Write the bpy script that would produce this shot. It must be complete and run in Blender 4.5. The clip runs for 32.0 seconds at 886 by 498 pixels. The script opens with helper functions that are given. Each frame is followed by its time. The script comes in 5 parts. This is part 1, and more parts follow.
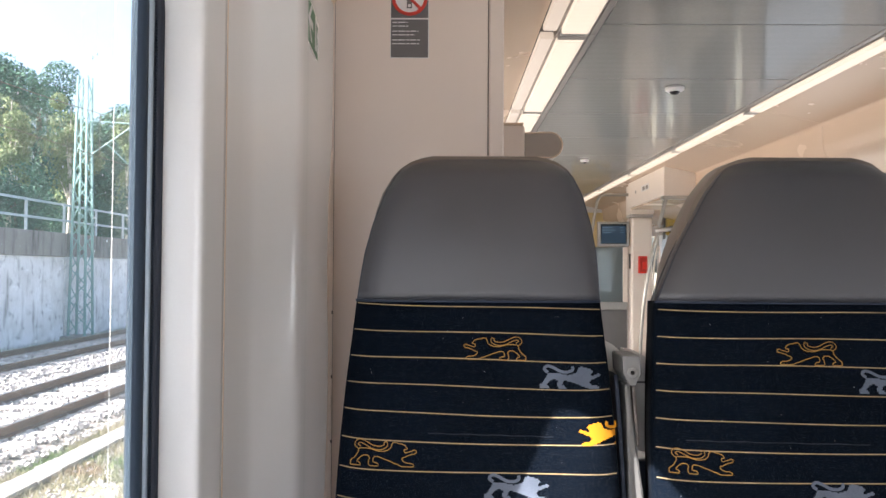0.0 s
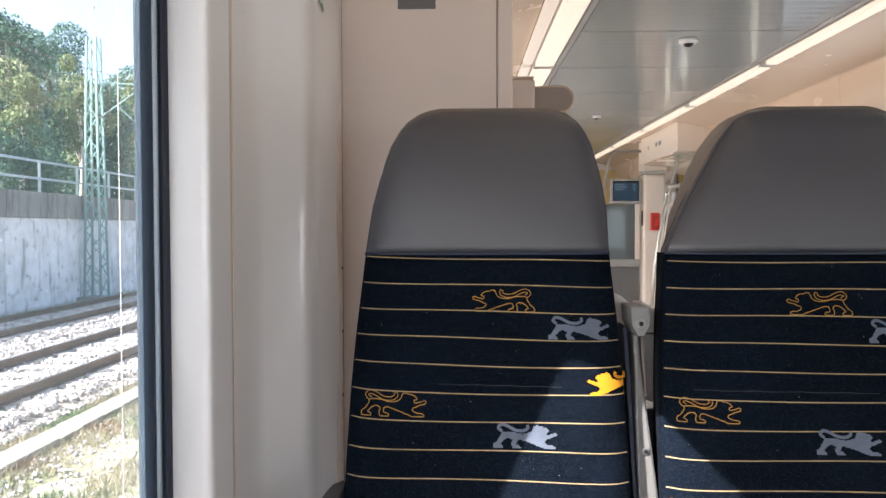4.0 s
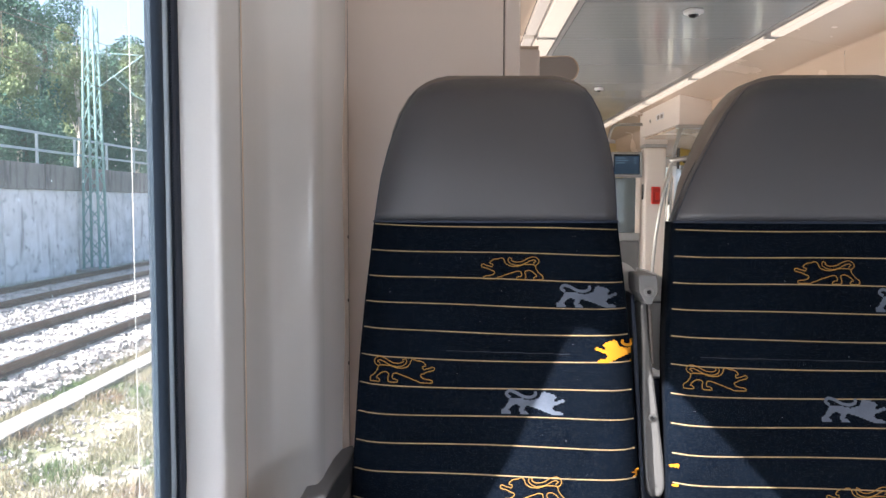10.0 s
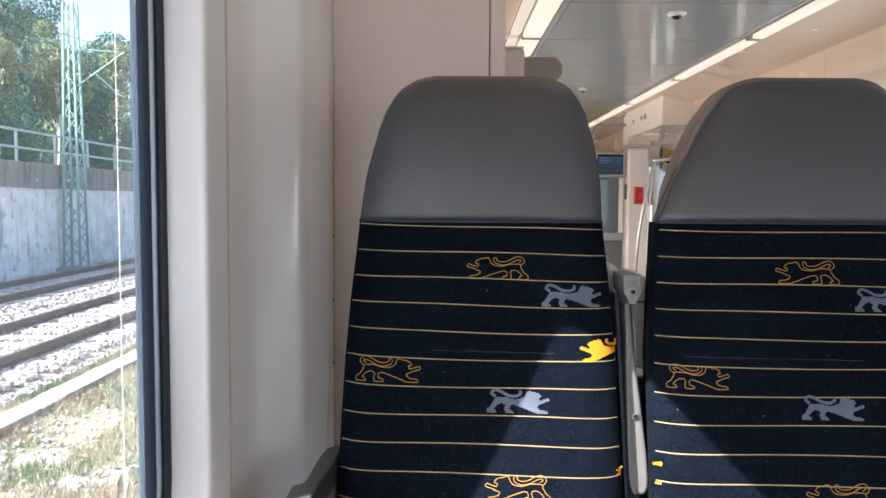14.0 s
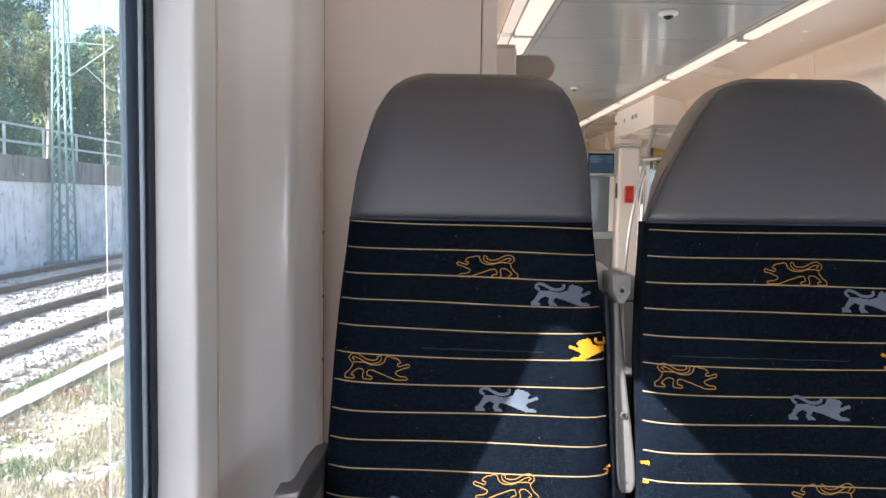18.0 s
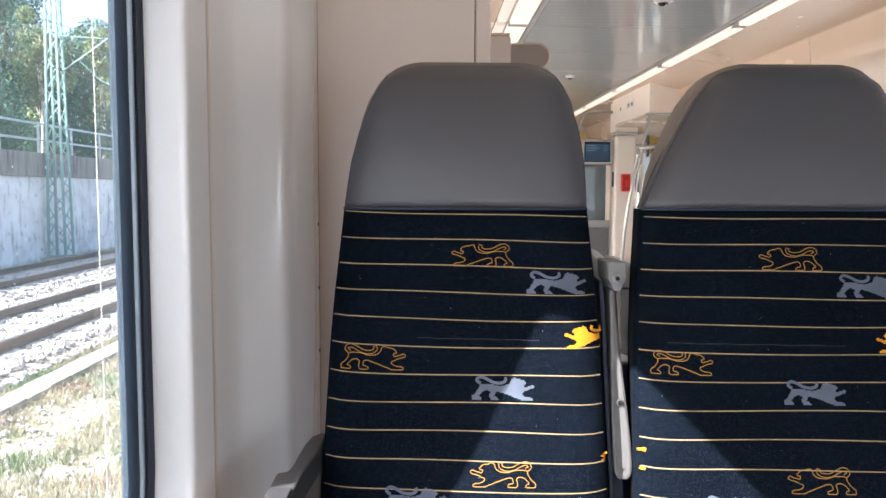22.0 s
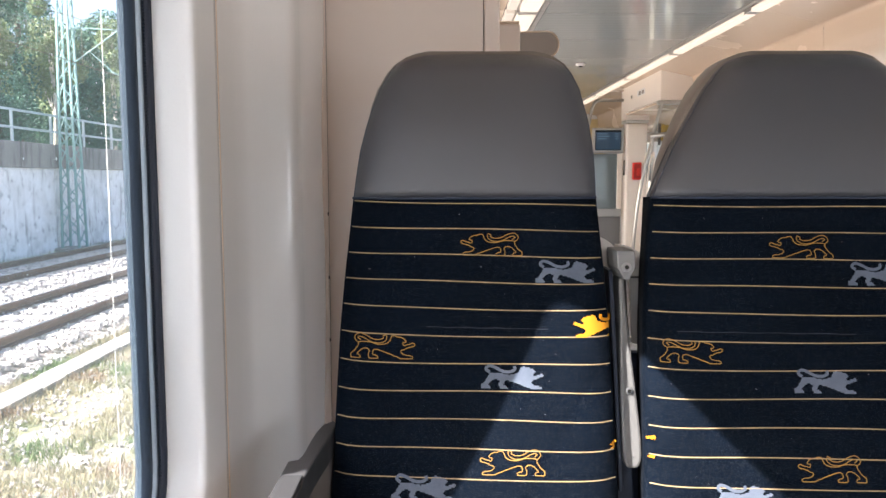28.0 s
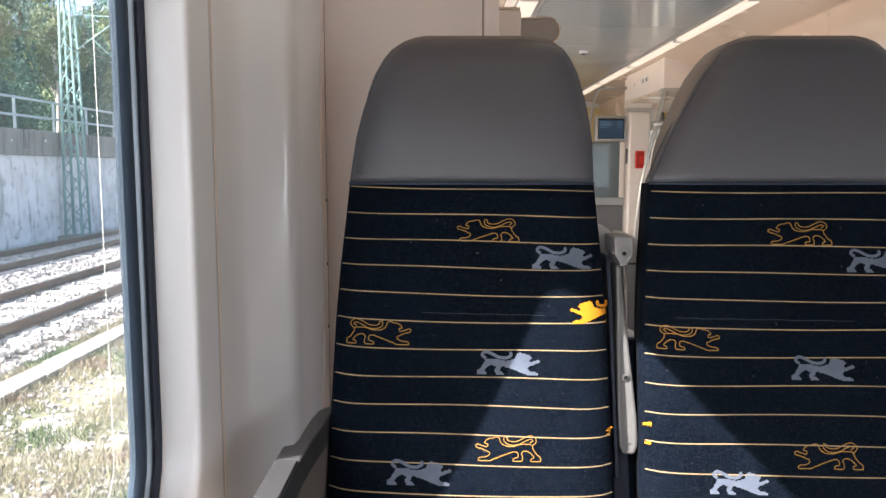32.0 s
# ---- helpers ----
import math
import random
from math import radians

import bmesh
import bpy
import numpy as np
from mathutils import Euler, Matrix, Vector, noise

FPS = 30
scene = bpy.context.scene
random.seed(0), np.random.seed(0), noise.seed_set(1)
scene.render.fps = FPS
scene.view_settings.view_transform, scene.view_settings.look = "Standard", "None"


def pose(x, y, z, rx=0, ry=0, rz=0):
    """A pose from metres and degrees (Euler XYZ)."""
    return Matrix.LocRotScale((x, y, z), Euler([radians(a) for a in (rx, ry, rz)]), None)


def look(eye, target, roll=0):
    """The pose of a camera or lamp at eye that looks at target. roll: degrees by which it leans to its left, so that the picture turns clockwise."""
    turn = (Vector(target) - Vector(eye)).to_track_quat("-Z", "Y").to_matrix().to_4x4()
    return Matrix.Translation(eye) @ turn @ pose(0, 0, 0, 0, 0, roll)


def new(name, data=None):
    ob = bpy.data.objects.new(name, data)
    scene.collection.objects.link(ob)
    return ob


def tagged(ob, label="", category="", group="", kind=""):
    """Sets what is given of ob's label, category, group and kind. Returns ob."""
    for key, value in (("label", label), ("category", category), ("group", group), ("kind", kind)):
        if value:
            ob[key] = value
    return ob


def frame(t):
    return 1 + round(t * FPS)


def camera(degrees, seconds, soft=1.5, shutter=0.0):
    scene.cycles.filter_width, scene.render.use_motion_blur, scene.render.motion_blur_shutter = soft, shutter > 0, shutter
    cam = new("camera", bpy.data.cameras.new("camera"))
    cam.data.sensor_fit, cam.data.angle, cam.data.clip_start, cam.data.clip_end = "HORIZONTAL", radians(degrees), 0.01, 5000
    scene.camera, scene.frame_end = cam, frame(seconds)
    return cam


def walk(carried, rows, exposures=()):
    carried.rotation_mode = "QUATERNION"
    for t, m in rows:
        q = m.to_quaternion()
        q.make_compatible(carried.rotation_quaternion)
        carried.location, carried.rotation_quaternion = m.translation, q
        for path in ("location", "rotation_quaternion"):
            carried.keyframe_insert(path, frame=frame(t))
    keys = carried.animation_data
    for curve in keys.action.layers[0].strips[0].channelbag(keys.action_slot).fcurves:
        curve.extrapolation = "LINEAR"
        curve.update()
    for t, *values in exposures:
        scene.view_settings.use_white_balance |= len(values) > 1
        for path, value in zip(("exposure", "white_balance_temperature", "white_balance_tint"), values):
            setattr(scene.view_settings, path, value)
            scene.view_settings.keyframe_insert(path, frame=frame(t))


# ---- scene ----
cam = camera(61.2, 32.0)
PATH = [
    (0, (0.01, -0.072, 1.17), (-0.007, 1.928, 1.225), 0.3),
    (0.5, (0.023, -0.07, 1.168), (0.007, 1.929, 1.211), -0.1),
    (1, (0.017, -0.07, 1.168), (-0.006, 1.93, 1.2), -0.6),
    (1.5, (0.014, -0.065, 1.166), (-0.021, 1.935, 1.17), -0.4),
    (2, (0.022, -0.072, 1.163), (-0.014, 1.928, 1.156), -0.6),
    (2.5, (0.009, -0.074, 1.165), (-0.038, 1.926, 1.145), -1.1),
    (3, (0.006, -0.072, 1.163), (-0.037, 1.927, 1.13), -0.5),
    (3.5, (0.016, -0.071, 1.16), (-0.031, 1.928, 1.116), -0.3),
    (5.5, (0.01, -0.071, 1.159), (-0.038, 1.926, 1.08), 0.3),
    (6, (0.006, -0.061, 1.16), (-0.042, 1.937, 1.071), 0.4),
    (6.5, (0.0, -0.068, 1.154), (-0.042, 1.93, 1.063), 0.8),
    (7, (0.006, -0.071, 1.15), (-0.043, 1.926, 1.058), 0.2),
    (7.5, (-0.003, -0.071, 1.153), (-0.05, 1.926, 1.058), 0.2),
    (8, (-0.005, -0.072, 1.153), (-0.046, 1.925, 1.054), 0.7),
    (8.5, (-0.002, -0.071, 1.153), (-0.043, 1.926, 1.051), 0.5),
    (9, (-0.002, -0.07, 1.151), (-0.043, 1.926, 1.039), 0.5),
    (9.5, (0.0, -0.074, 1.152), (-0.044, 1.922, 1.032), 0.4),
    (10, (0.0, -0.072, 1.15), (-0.045, 1.924, 1.027), 0.1),
    (10.5, (0.0, -0.072, 1.152), (-0.045, 1.923, 1.025), 0.2),
    (11, (0.001, -0.072, 1.151), (-0.045, 1.923, 1.024), 0.1),
    (11.5, (0.0, -0.075, 1.15), (-0.046, 1.921, 1.023), 0.0),
    (12, (-0.002, -0.074, 1.15), (-0.043, 1.922, 1.021), 0.1),
    (12.5, (-0.001, -0.073, 1.15), (-0.037, 1.923, 1.022), 0.2),
    (13, (-0.003, -0.073, 1.151), (-0.03, 1.922, 1.023), 0.3),
    (13.5, (-0.001, -0.072, 1.151), (-0.017, 1.924, 1.024), 0.3),
    (14, (-0.003, -0.076, 1.151), (-0.005, 1.92, 1.026), 0.3),
    (14.5, (0.001, -0.072, 1.15), (0.008, 1.924, 1.022), 0.4),
    (16.5, (-0.002, -0.078, 1.151), (0.029, 1.918, 1.024), 0.6),
    (17, (-0.003, -0.077, 1.152), (0.022, 1.919, 1.022), 0.5),
    (17.5, (-0.004, -0.075, 1.152), (0.019, 1.92, 1.022), 0.5),
    (18, (-0.002, -0.075, 1.152), (0.021, 1.92, 1.02), 0.8),
    (18.5, (-0.003, -0.075, 1.152), (0.015, 1.921, 1.02), 0.7),
    (19, (-0.003, -0.075, 1.151), (0.011, 1.92, 1.016), 0.6),
    (19.5, (-0.002, -0.076, 1.151), (0.013, 1.92, 1.012), 0.6),
    (20, (-0.001, -0.075, 1.151), (0.015, 1.92, 1.01), 0.6),
    (20.5, (0.0, -0.074, 1.151), (0.017, 1.92, 1.004), 0.6),
    (21, (0.0, -0.073, 1.152), (0.019, 1.921, 1.0), 0.4),
    (21.5, (0.002, -0.073, 1.15), (0.028, 1.921, 0.995), 0.3),
    (22, (0.002, -0.073, 1.15), (0.032, 1.92, 0.993), 0.2),
    (22.5, (0.002, -0.073, 1.15), (0.036, 1.92, 0.989), 0.1),
    (23, (0.004, -0.073, 1.15), (0.042, 1.92, 0.988), 0.1),
    (23.5, (0.003, -0.074, 1.151), (0.042, 1.919, 0.984), 0.2),
    (24, (0.002, -0.072, 1.15), (0.04, 1.92, 0.979), 0.0),
    (24.5, (0.003, -0.072, 1.151), (0.044, 1.92, 0.976), 0.1),
    (25, (0.004, -0.073, 1.151), (0.045, 1.919, 0.973), 0.1),
    (25.5, (0.001, -0.073, 1.151), (0.039, 1.919, 0.973), 0.1),
    (27.5, (0.007, -0.075, 1.149), (0.031, 1.916, 0.962), -0.1),
    (28, (0.005, -0.075, 1.15), (0.006, 1.916, 0.965), -0.1),
    (28.5, (0.005, -0.075, 1.15), (-0.018, 1.916, 0.961), -0.3),
    (29, (0.005, -0.073, 1.15), (-0.046, 1.917, 0.961), -0.2),
    (29.5, (-0.009, -0.075, 1.149), (-0.088, 1.914, 0.956), -0.4),
    (30, (-0.008, -0.075, 1.148), (-0.094, 1.914, 0.952), 0.0),
    (30.5, (-0.004, -0.072, 1.148), (-0.077, 1.916, 0.949), 0.2),
    (31, (-0.007, -0.073, 1.148), (-0.057, 1.917, 0.947), 0.1),
    (31.5, (-0.002, -0.072, 1.148), (-0.026, 1.917, 0.941), 0.4),
    (32, (0.015, -0.071, 1.145), (0.008, 1.918, 0.93), 0.0),
]
STOPS = [(0, 2.42), (1, 2.22), (2, 2.32), (3, 2.37), (6, 2.35), (8, 2.28), (9, 2.22), (10, 2.28), (12, 2.14), (12.6, 1.87), (13, 1.8), (13.5, 2.05), (14, 2.29), (17, 2.35), (19, 2.36), (21, 2.41), (22, 2.52), (23, 2.39), (25, 2.31), (28, 2.52), (29, 2.50), (30, 2.41), (32, 2.32)]
EXPOSURES = [(t, e, 6000 if 8 <= t <= 23 else 6200, 13) for t, e in STOPS]
walk(cam, [(t, look(eye, target, roll)) for t, eye, target, roll in PATH], EXPOSURES)

# ---- daylight ----
SUN_WAY = Vector((1.82, 1.0, -1.86)).normalized()
world = bpy.data.worlds.new("sky")
scene.world = world
world.use_nodes = True
wn, wl = world.node_tree.nodes, world.node_tree.links
sky = wn.new("ShaderNodeTexSky")
sky.sky_type = "NISHITA"
sky.sun_disc = False
sky.sun_elevation = math.asin(-SUN_WAY.z)
sky.sun_rotation = math.atan2(-SUN_WAY.x, -SUN_WAY.y)
sky.air_density, sky.dust_density, sky.ozone_density = 1.0, 5.0, 1.0
wl.new(sky.outputs[0], wn["Background"].inputs[0])
wn["Background"].inputs[1].default_value = 0.115
sun = new("sun", bpy.data.lights.new("sun", "SUN"))
sun.data.energy, sun.data.angle, sun.data.color = 5.0, radians(0.55), (1.0, 0.95, 0.88)
sun.matrix_world = look(-20 * SUN_WAY, (0, 0, 0))

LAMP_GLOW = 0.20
# area lamps added for sky light in far-side, rear and forward windows
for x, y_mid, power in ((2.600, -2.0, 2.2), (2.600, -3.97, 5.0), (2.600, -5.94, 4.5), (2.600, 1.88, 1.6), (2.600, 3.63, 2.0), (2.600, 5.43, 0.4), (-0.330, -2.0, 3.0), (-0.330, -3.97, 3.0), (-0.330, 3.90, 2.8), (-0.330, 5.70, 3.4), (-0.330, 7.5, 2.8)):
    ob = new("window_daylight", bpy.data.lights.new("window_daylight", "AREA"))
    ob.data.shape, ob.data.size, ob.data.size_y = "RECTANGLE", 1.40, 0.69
    # the warm ones ahead stand in for light bounced off sunlit surfaces
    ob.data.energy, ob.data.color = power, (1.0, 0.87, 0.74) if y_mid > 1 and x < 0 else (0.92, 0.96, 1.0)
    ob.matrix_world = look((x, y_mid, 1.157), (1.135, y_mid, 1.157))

# and one added in the near window's rear half, tilted forward onto the pillar
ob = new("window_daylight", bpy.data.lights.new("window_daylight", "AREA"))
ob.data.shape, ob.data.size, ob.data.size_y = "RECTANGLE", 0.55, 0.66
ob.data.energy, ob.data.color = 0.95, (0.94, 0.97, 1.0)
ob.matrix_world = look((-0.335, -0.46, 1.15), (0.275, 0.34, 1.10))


# ---- materials ----
def material(name, color, rough=0.5, metal=0.0, vary=0.12, scale=6.0, grain=0.0, grain_scale=400.0, spec=0.5, island=0.0, second=None, obj=False):
    """A procedural surface: two scales of colour variation and a fine relief."""
    m = bpy.data.materials.new(name)
    m.use_nodes = True
    n, l = m.node_tree.nodes, m.node_tree.links
    b = n["Principled BSDF"]
    b.inputs["Roughness"].default_value = rough
    b.inputs["Metallic"].default_value = metal
    b.inputs["Specular IOR Level"].default_value = spec
    co = n.new("ShaderNodeTexCoord")
    big = n.new("ShaderNodeTexNoise")
    big.inputs["Scale"].default_value = scale
    big.inputs["Detail"].default_value = 5
    l.new(co.outputs["Object"], big.inputs["Vector"])
    ramp = n.new("ShaderNodeMapRange")
    ramp.inputs[1].default_value, ramp.inputs[2].default_value = 0.3, 0.7
    l.new(big.outputs["Fac"], ramp.inputs[0])
    mix = n.new("ShaderNodeMix")
    mix.data_type = "RGBA"
    c2 = second or tuple(c * (1 - vary) for c in color)
    mix.inputs[6].default_value, mix.inputs[7].default_value = (*color, 1), (*c2, 1)
    l.new(ramp.outputs[0], mix.inputs[0])
    last = mix.outputs[2]
    fine = n.new("ShaderNodeTexNoise")
    fine.inputs["Scale"].default_value = grain_scale
    fine.inputs["Detail"].default_value = 3
    l.new(co.outputs["Object"], fine.inputs["Vector"])
    val = n.new("ShaderNodeMapRange")
    val.inputs[1].default_value, val.inputs[2].default_value = 0.25, 0.75
    val.inputs[3].default_value, val.inputs[4].default_value = 1 - vary, 1 + vary
    l.new(fine.outputs["Fac"], val.inputs[0])
    hsv = n.new("ShaderNodeHueSaturation")
    l.new(last, hsv.inputs["Color"])
    l.new(val.outputs[0], hsv.inputs["Value"])
    last = hsv.outputs[0]
    if island:
        if obj:
            src = n.new("ShaderNodeObjectInfo").outputs["Random"]
        else:
            src = n.new("ShaderNodeNewGeometry").outputs["Random Per Island"]
        r2 = n.new("ShaderNodeMapRange")
        r2.inputs[3].default_value, r2.inputs[4].default_value = 1 - island, 1 + island
        l.new(src, r2.inputs[0])
        h2 = n.new("ShaderNodeHueSaturation")
        l.new(last, h2.inputs["Color"])
        l.new(r2.outputs[0], h2.inputs["Value"])
        last = h2.outputs[0]
    l.new(last, b.inputs["Base Color"])
    rr = n.new("ShaderNodeMapRange")
    dr = min(0.07, 0.6 * vary)
    rr.inputs[3].default_value, rr.inputs[4].default_value = max(0.02, rough - dr), min(1.0, rough + dr)
    l.new(big.outputs["Fac"], rr.inputs[0])
    l.new(rr.outputs[0], b.inputs["Roughness"])
    if grain:
        bump = n.new("ShaderNodeBump")
        bump.inputs["Strength"].default_value = grain
        bump.inputs["Distance"].default_value = 0.002
        l.new(fine.outputs["Fac"], bump.inputs["Height"])
        l.new(bump.outputs[0], b.inputs["Normal"])
    return m


def bsdf(m):
    return m.node_tree.nodes["Principled BSDF"]


def glow(name, color, strength, base=0.3):
    m = bpy.data.materials.new(name)
    m.use_nodes = True
    b = bsdf(m)
    b.inputs["Base Color"].default_value = (base, base, base, 1)
    b.inputs["Emission Color"].default_value = (*color, 1)
    b.inputs["Emission Strength"].default_value = strength
    return m


def pane_glass(name, tint=(0.93, 0.96, 0.97), gloss=0.06):
    """A thin pane: clear, with a mirror sheen that grows at a slant."""
    m = bpy.data.materials.new(name)
    m.use_nodes = True
    n, l = m.node_tree.nodes, m.node_tree.links
    n.remove(n["Principled BSDF"])
    clear, shine, mixer = n.new("ShaderNodeBsdfTransparent"), n.new("ShaderNodeBsdfGlossy"), n.new("ShaderNodeMixShader")
    clear.inputs[0].default_value = (*tint, 1)
    shine.inputs["Roughness"].default_value = 0.03
    fres = n.new("ShaderNodeFresnel")
    fres.inputs[0].default_value = 1.45
    l.new(fres.outputs[0], mixer.inputs[0])
    l.new(clear.outputs[0], mixer.inputs[1])
    l.new(shine.outputs[0], mixer.inputs[2])
    # thin dirt film; its teal tint also paints haze over the view outside
    film, smear, veil, over = n.new("ShaderNodeBsdfTranslucent"), n.new("ShaderNodeTexNoise"), n.new("ShaderNodeMapRange"), n.new("ShaderNodeMixShader")
    film.inputs[0].default_value = (0.58, 0.80, 0.84, 1)
    smear.inputs["Scale"].default_value, smear.inputs["Detail"].default_value = 5, 6
    veil.inputs[3].default_value, veil.inputs[4].default_value = 0.008, 0.026
    l.new(smear.outputs["Fac"], veil.inputs[0])
    l.new(veil.outputs[0], over.inputs[0])
    l.new(mixer.outputs[0], over.inputs[1])
    l.new(film.outputs[0], over.inputs[2])
    l.new(over.outputs[0], n["Material Output"].inputs[0])
    return m


WALL = material("white_wall_plastic", (0.75, 0.735, 0.72), 0.24, vary=0.03, scale=3, grain=0.015, grain_scale=900, spec=0.7)
REVEAL = material("window_surround_plastic", (0.72, 0.71, 0.70), 0.2, vary=0.03, scale=4, grain=0.03, grain_scale=900)
PARTITION = material("beige_partition_laminate", (0.73, 0.62, 0.545), 0.3, vary=0.03, scale=3, grain=0.04, grain_scale=1200)
COVE = material("cream_cove_panel", (0.71, 0.555, 0.42), 0.27, vary=0.03, scale=2)
CEILING = material("grey_gloss_ceiling", (0.33, 0.33, 0.315), 0.085, metal=0.0, vary=0.04, scale=2, grain=0.01, grain_scale=60)


def slatted(m, period, strength):
    """Shallow rolled ribs across a sheet-metal panel."""
    n, l = m.node_tree.nodes, m.node_tree.links
    co, wave, bump = n.new("ShaderNodeTexCoord"), n.new("ShaderNodeTexWave"), n.new("ShaderNodeBump")
    wave.bands_direction = "Y"
    wave.inputs["Scale"].default_value = 0.314 / period
    wave.inputs["Distortion"].default_value = 0.6
    bump.inputs["Strength"].default_value, bump.inputs["Distance"].default_value = strength, 0.002
    l.new(co.outputs["Object"], wave.inputs["Vector"])
    l.new(wave.outputs["Fac"], bump.inputs["Height"])
    was = bsdf(m).inputs["Normal"].links
    if was:
        l.new(was[0].from_socket, bump.inputs["Normal"])
    l.new(bump.outputs[0], bsdf(m).inputs["Normal"])


slatted(CEILING, 0.075, 0.20)
SEAM = material("dark_joint", (0.05, 0.05, 0.05), 0.6, vary=0.1)
RAILTRIM = material("grey_trim_metal", (0.36, 0.34, 0.32), 0.4, metal=0.1, vary=0.05)
LEATHER = material("grey_leather", (0.0610, 0.0612, 0.0705), 0.36, vary=0.06, scale=5, grain=0.3, grain_scale=1100, spec=0.65)
FABRIC = material("navy_velour", (0.0024, 0.0045, 0.0088), 0.95, vary=0.35, scale=9, grain=0.15, grain_scale=1500, spec=0.01)


def lint(m):
    """Paler fibre ends strewn through the pile."""
    n, l = m.node_tree.nodes, m.node_tree.links
    b = bsdf(m)
    was = b.inputs["Base Color"].links[0].from_socket
    co, nz, mr, mx = n.new("ShaderNodeTexCoord"), n.new("ShaderNodeTexNoise"), n.new("ShaderNodeMapRange"), n.new("ShaderNodeMix")
    nz.inputs["Scale"].default_value = 900
    nz.inputs["Detail"].default_value = 2
    mr.inputs[1].default_value, mr.inputs[2].default_value = 0.56, 0.80
    mx.data_type = "RGBA"
    mx.inputs[7].default_value = (0.040, 0.046, 0.054, 1)
    l.new(co.outputs["Object"], nz.inputs["Vector"])
    l.new(nz.outputs["Fac"], mr.inputs[0])
    l.new(mr.outputs[0], mx.inputs[0])
    l.new(was, mx.inputs[6])
    l.new(mx.outputs[2], b.inputs["Base Color"])


lint(FABRIC)
bsdf(FABRIC).inputs["Sheen Weight"].default_value = 0.02
bsdf(FABRIC).inputs["Sheen Roughness"].default_value = 0.4
bsdf(FABRIC).inputs["Sheen Tint"].default_value = (0.66, 0.64, 0.62, 1)
GOLD = material("gold_thread", (0.33, 0.19, 0.055), 0.8, vary=0.2, scale=30, grain=0.5, grain_scale=1600, spec=0.05)
CREAM = material("cream_thread", (0.33, 0.25, 0.145), 0.8, vary=0.2, scale=30, grain=0.5, grain_scale=1600, spec=0.05)
SILVER = material("silver_thread", (0.110, 0.130, 0.170), 0.8, vary=0.2, scale=30, grain=0.6, grain_scale=1600, spec=0.05)
ORANGE = material("amber_thread", (0.56, 0.235, 0.01), 0.8, vary=0.15, scale=30, grain=0.5, grain_scale=1600, spec=0.2)
SHELL = material("grey_beige_shell", (0.20, 0.17, 0.148), 0.4, vary=0.05, grain=0.1, grain_scale=900)
ARMGREY = material("light_grey_armrest", (0.15, 0.15, 0.15), 0.42, vary=0.05, grain=0.12, grain_scale=1000)
COVERGREY = material("pale_grey_cover", (0.52, 0.50, 0.47), 0.4, vary=0.05, grain=0.1, grain_scale=900)
TAUPE = material("taupe_cushion", (0.33, 0.275, 0.235), 0.5, vary=0.06, grain=0.1, grain_scale=900)
ARMBAR = material("grey_arm_plastic", (0.112, 0.109, 0.105), 0.42, vary=0.05, grain=0.12, grain_scale=1000)
ARMBROWN = material("taupe_plastic", (0.095, 0.078, 0.067), 0.45, vary=0.06, grain=0.1, grain_scale=900)
ARMDARK = material("dark_grey_plastic", (0.050, 0.050, 0.053), 0.42, vary=0.08, grain=0.15, grain_scale=900)
ARMPAD = material("grey_armrest_pad", (0.020, 0.020, 0.022), 0.8, vary=0.08, grain=0.3, grain_scale=1100)
RUBBER = material("blue_grey_gasket", (0.026, 0.042, 0.066), 0.6, vary=0.1, scale=10, grain=0.1, spec=0.3)
RUBBERDARK = material("dark_gasket", (0.010, 0.018, 0.040), 0.5, vary=0.1)
BEAD = material("aluminium_bead", (0.33, 0.39, 0.45), 0.4, metal=0.7, vary=0.06)
GLASS = pane_glass("window_glass")
HAIRLINE = bpy.data.materials.new("pale_hairline")
HAIRLINE.use_nodes = True
hn = HAIRLINE.node_tree
through_light = hn.nodes.new("ShaderNodeBsdfTranslucent")
through_light.inputs[0].default_value = (0.36, 0.36, 0.34, 1)
hn.links.new(through_light.outputs[0], hn.nodes["Material Output"].inputs[0])
STEEL = material("brushed_steel", (0.42, 0.40, 0.37), 0.3, metal=0.85, vary=0.06, grain=0.05)
SCREW = material("screw_steel", (0.28, 0.28, 0.28), 0.35, metal=0.9, vary=0.1)
WHITEBOX = material("white_cabinet", (0.82, 0.735, 0.65), 0.35, vary=0.03)
REDDARK = material("dark_red_enamel", (0.42, 0.02, 0.01), 0.4, vary=0.06)
RED = material("red_enamel", (0.68, 0.03, 0.012), 0.35, vary=0.06)
YELLOW = material("yellow_panel", (0.62, 0.39, 0.03), 0.4, vary=0.05)
CREAMY = material("pale_yellow_panel", (0.66, 0.52, 0.26), 0.35, vary=0.05)
SIGNGREY = material("grey_sticker", (0.13, 0.12, 0.12), 0.4, vary=0.05)
SIGNWHITE = material("white_print", (0.75, 0.73, 0.72), 0.45, vary=0.03)
SIGNRED = material("red_print", (0.62, 0.05, 0.03), 0.4, vary=0.05)
SIGNGREEN = material("green_sticker", (0.035, 0.15, 0.06), 0.4, vary=0.06)
SCREENGLOW = glow("screen_blue", (0.05, 0.16, 0.28), 0.035, 0.01)
SCREENTEXT = glow("screen_text", (0.4, 0.6, 0.75), 0.06, 0.02)
BLACK = material("black_plastic", (0.012, 0.012, 0.012), 0.2, vary=0.1)
FLOORMAT = material("grey_rubber_floor", (0.20, 0.20, 0.205), 0.6, vary=0.2, scale=20, grain=0.2, grain_scale=300)
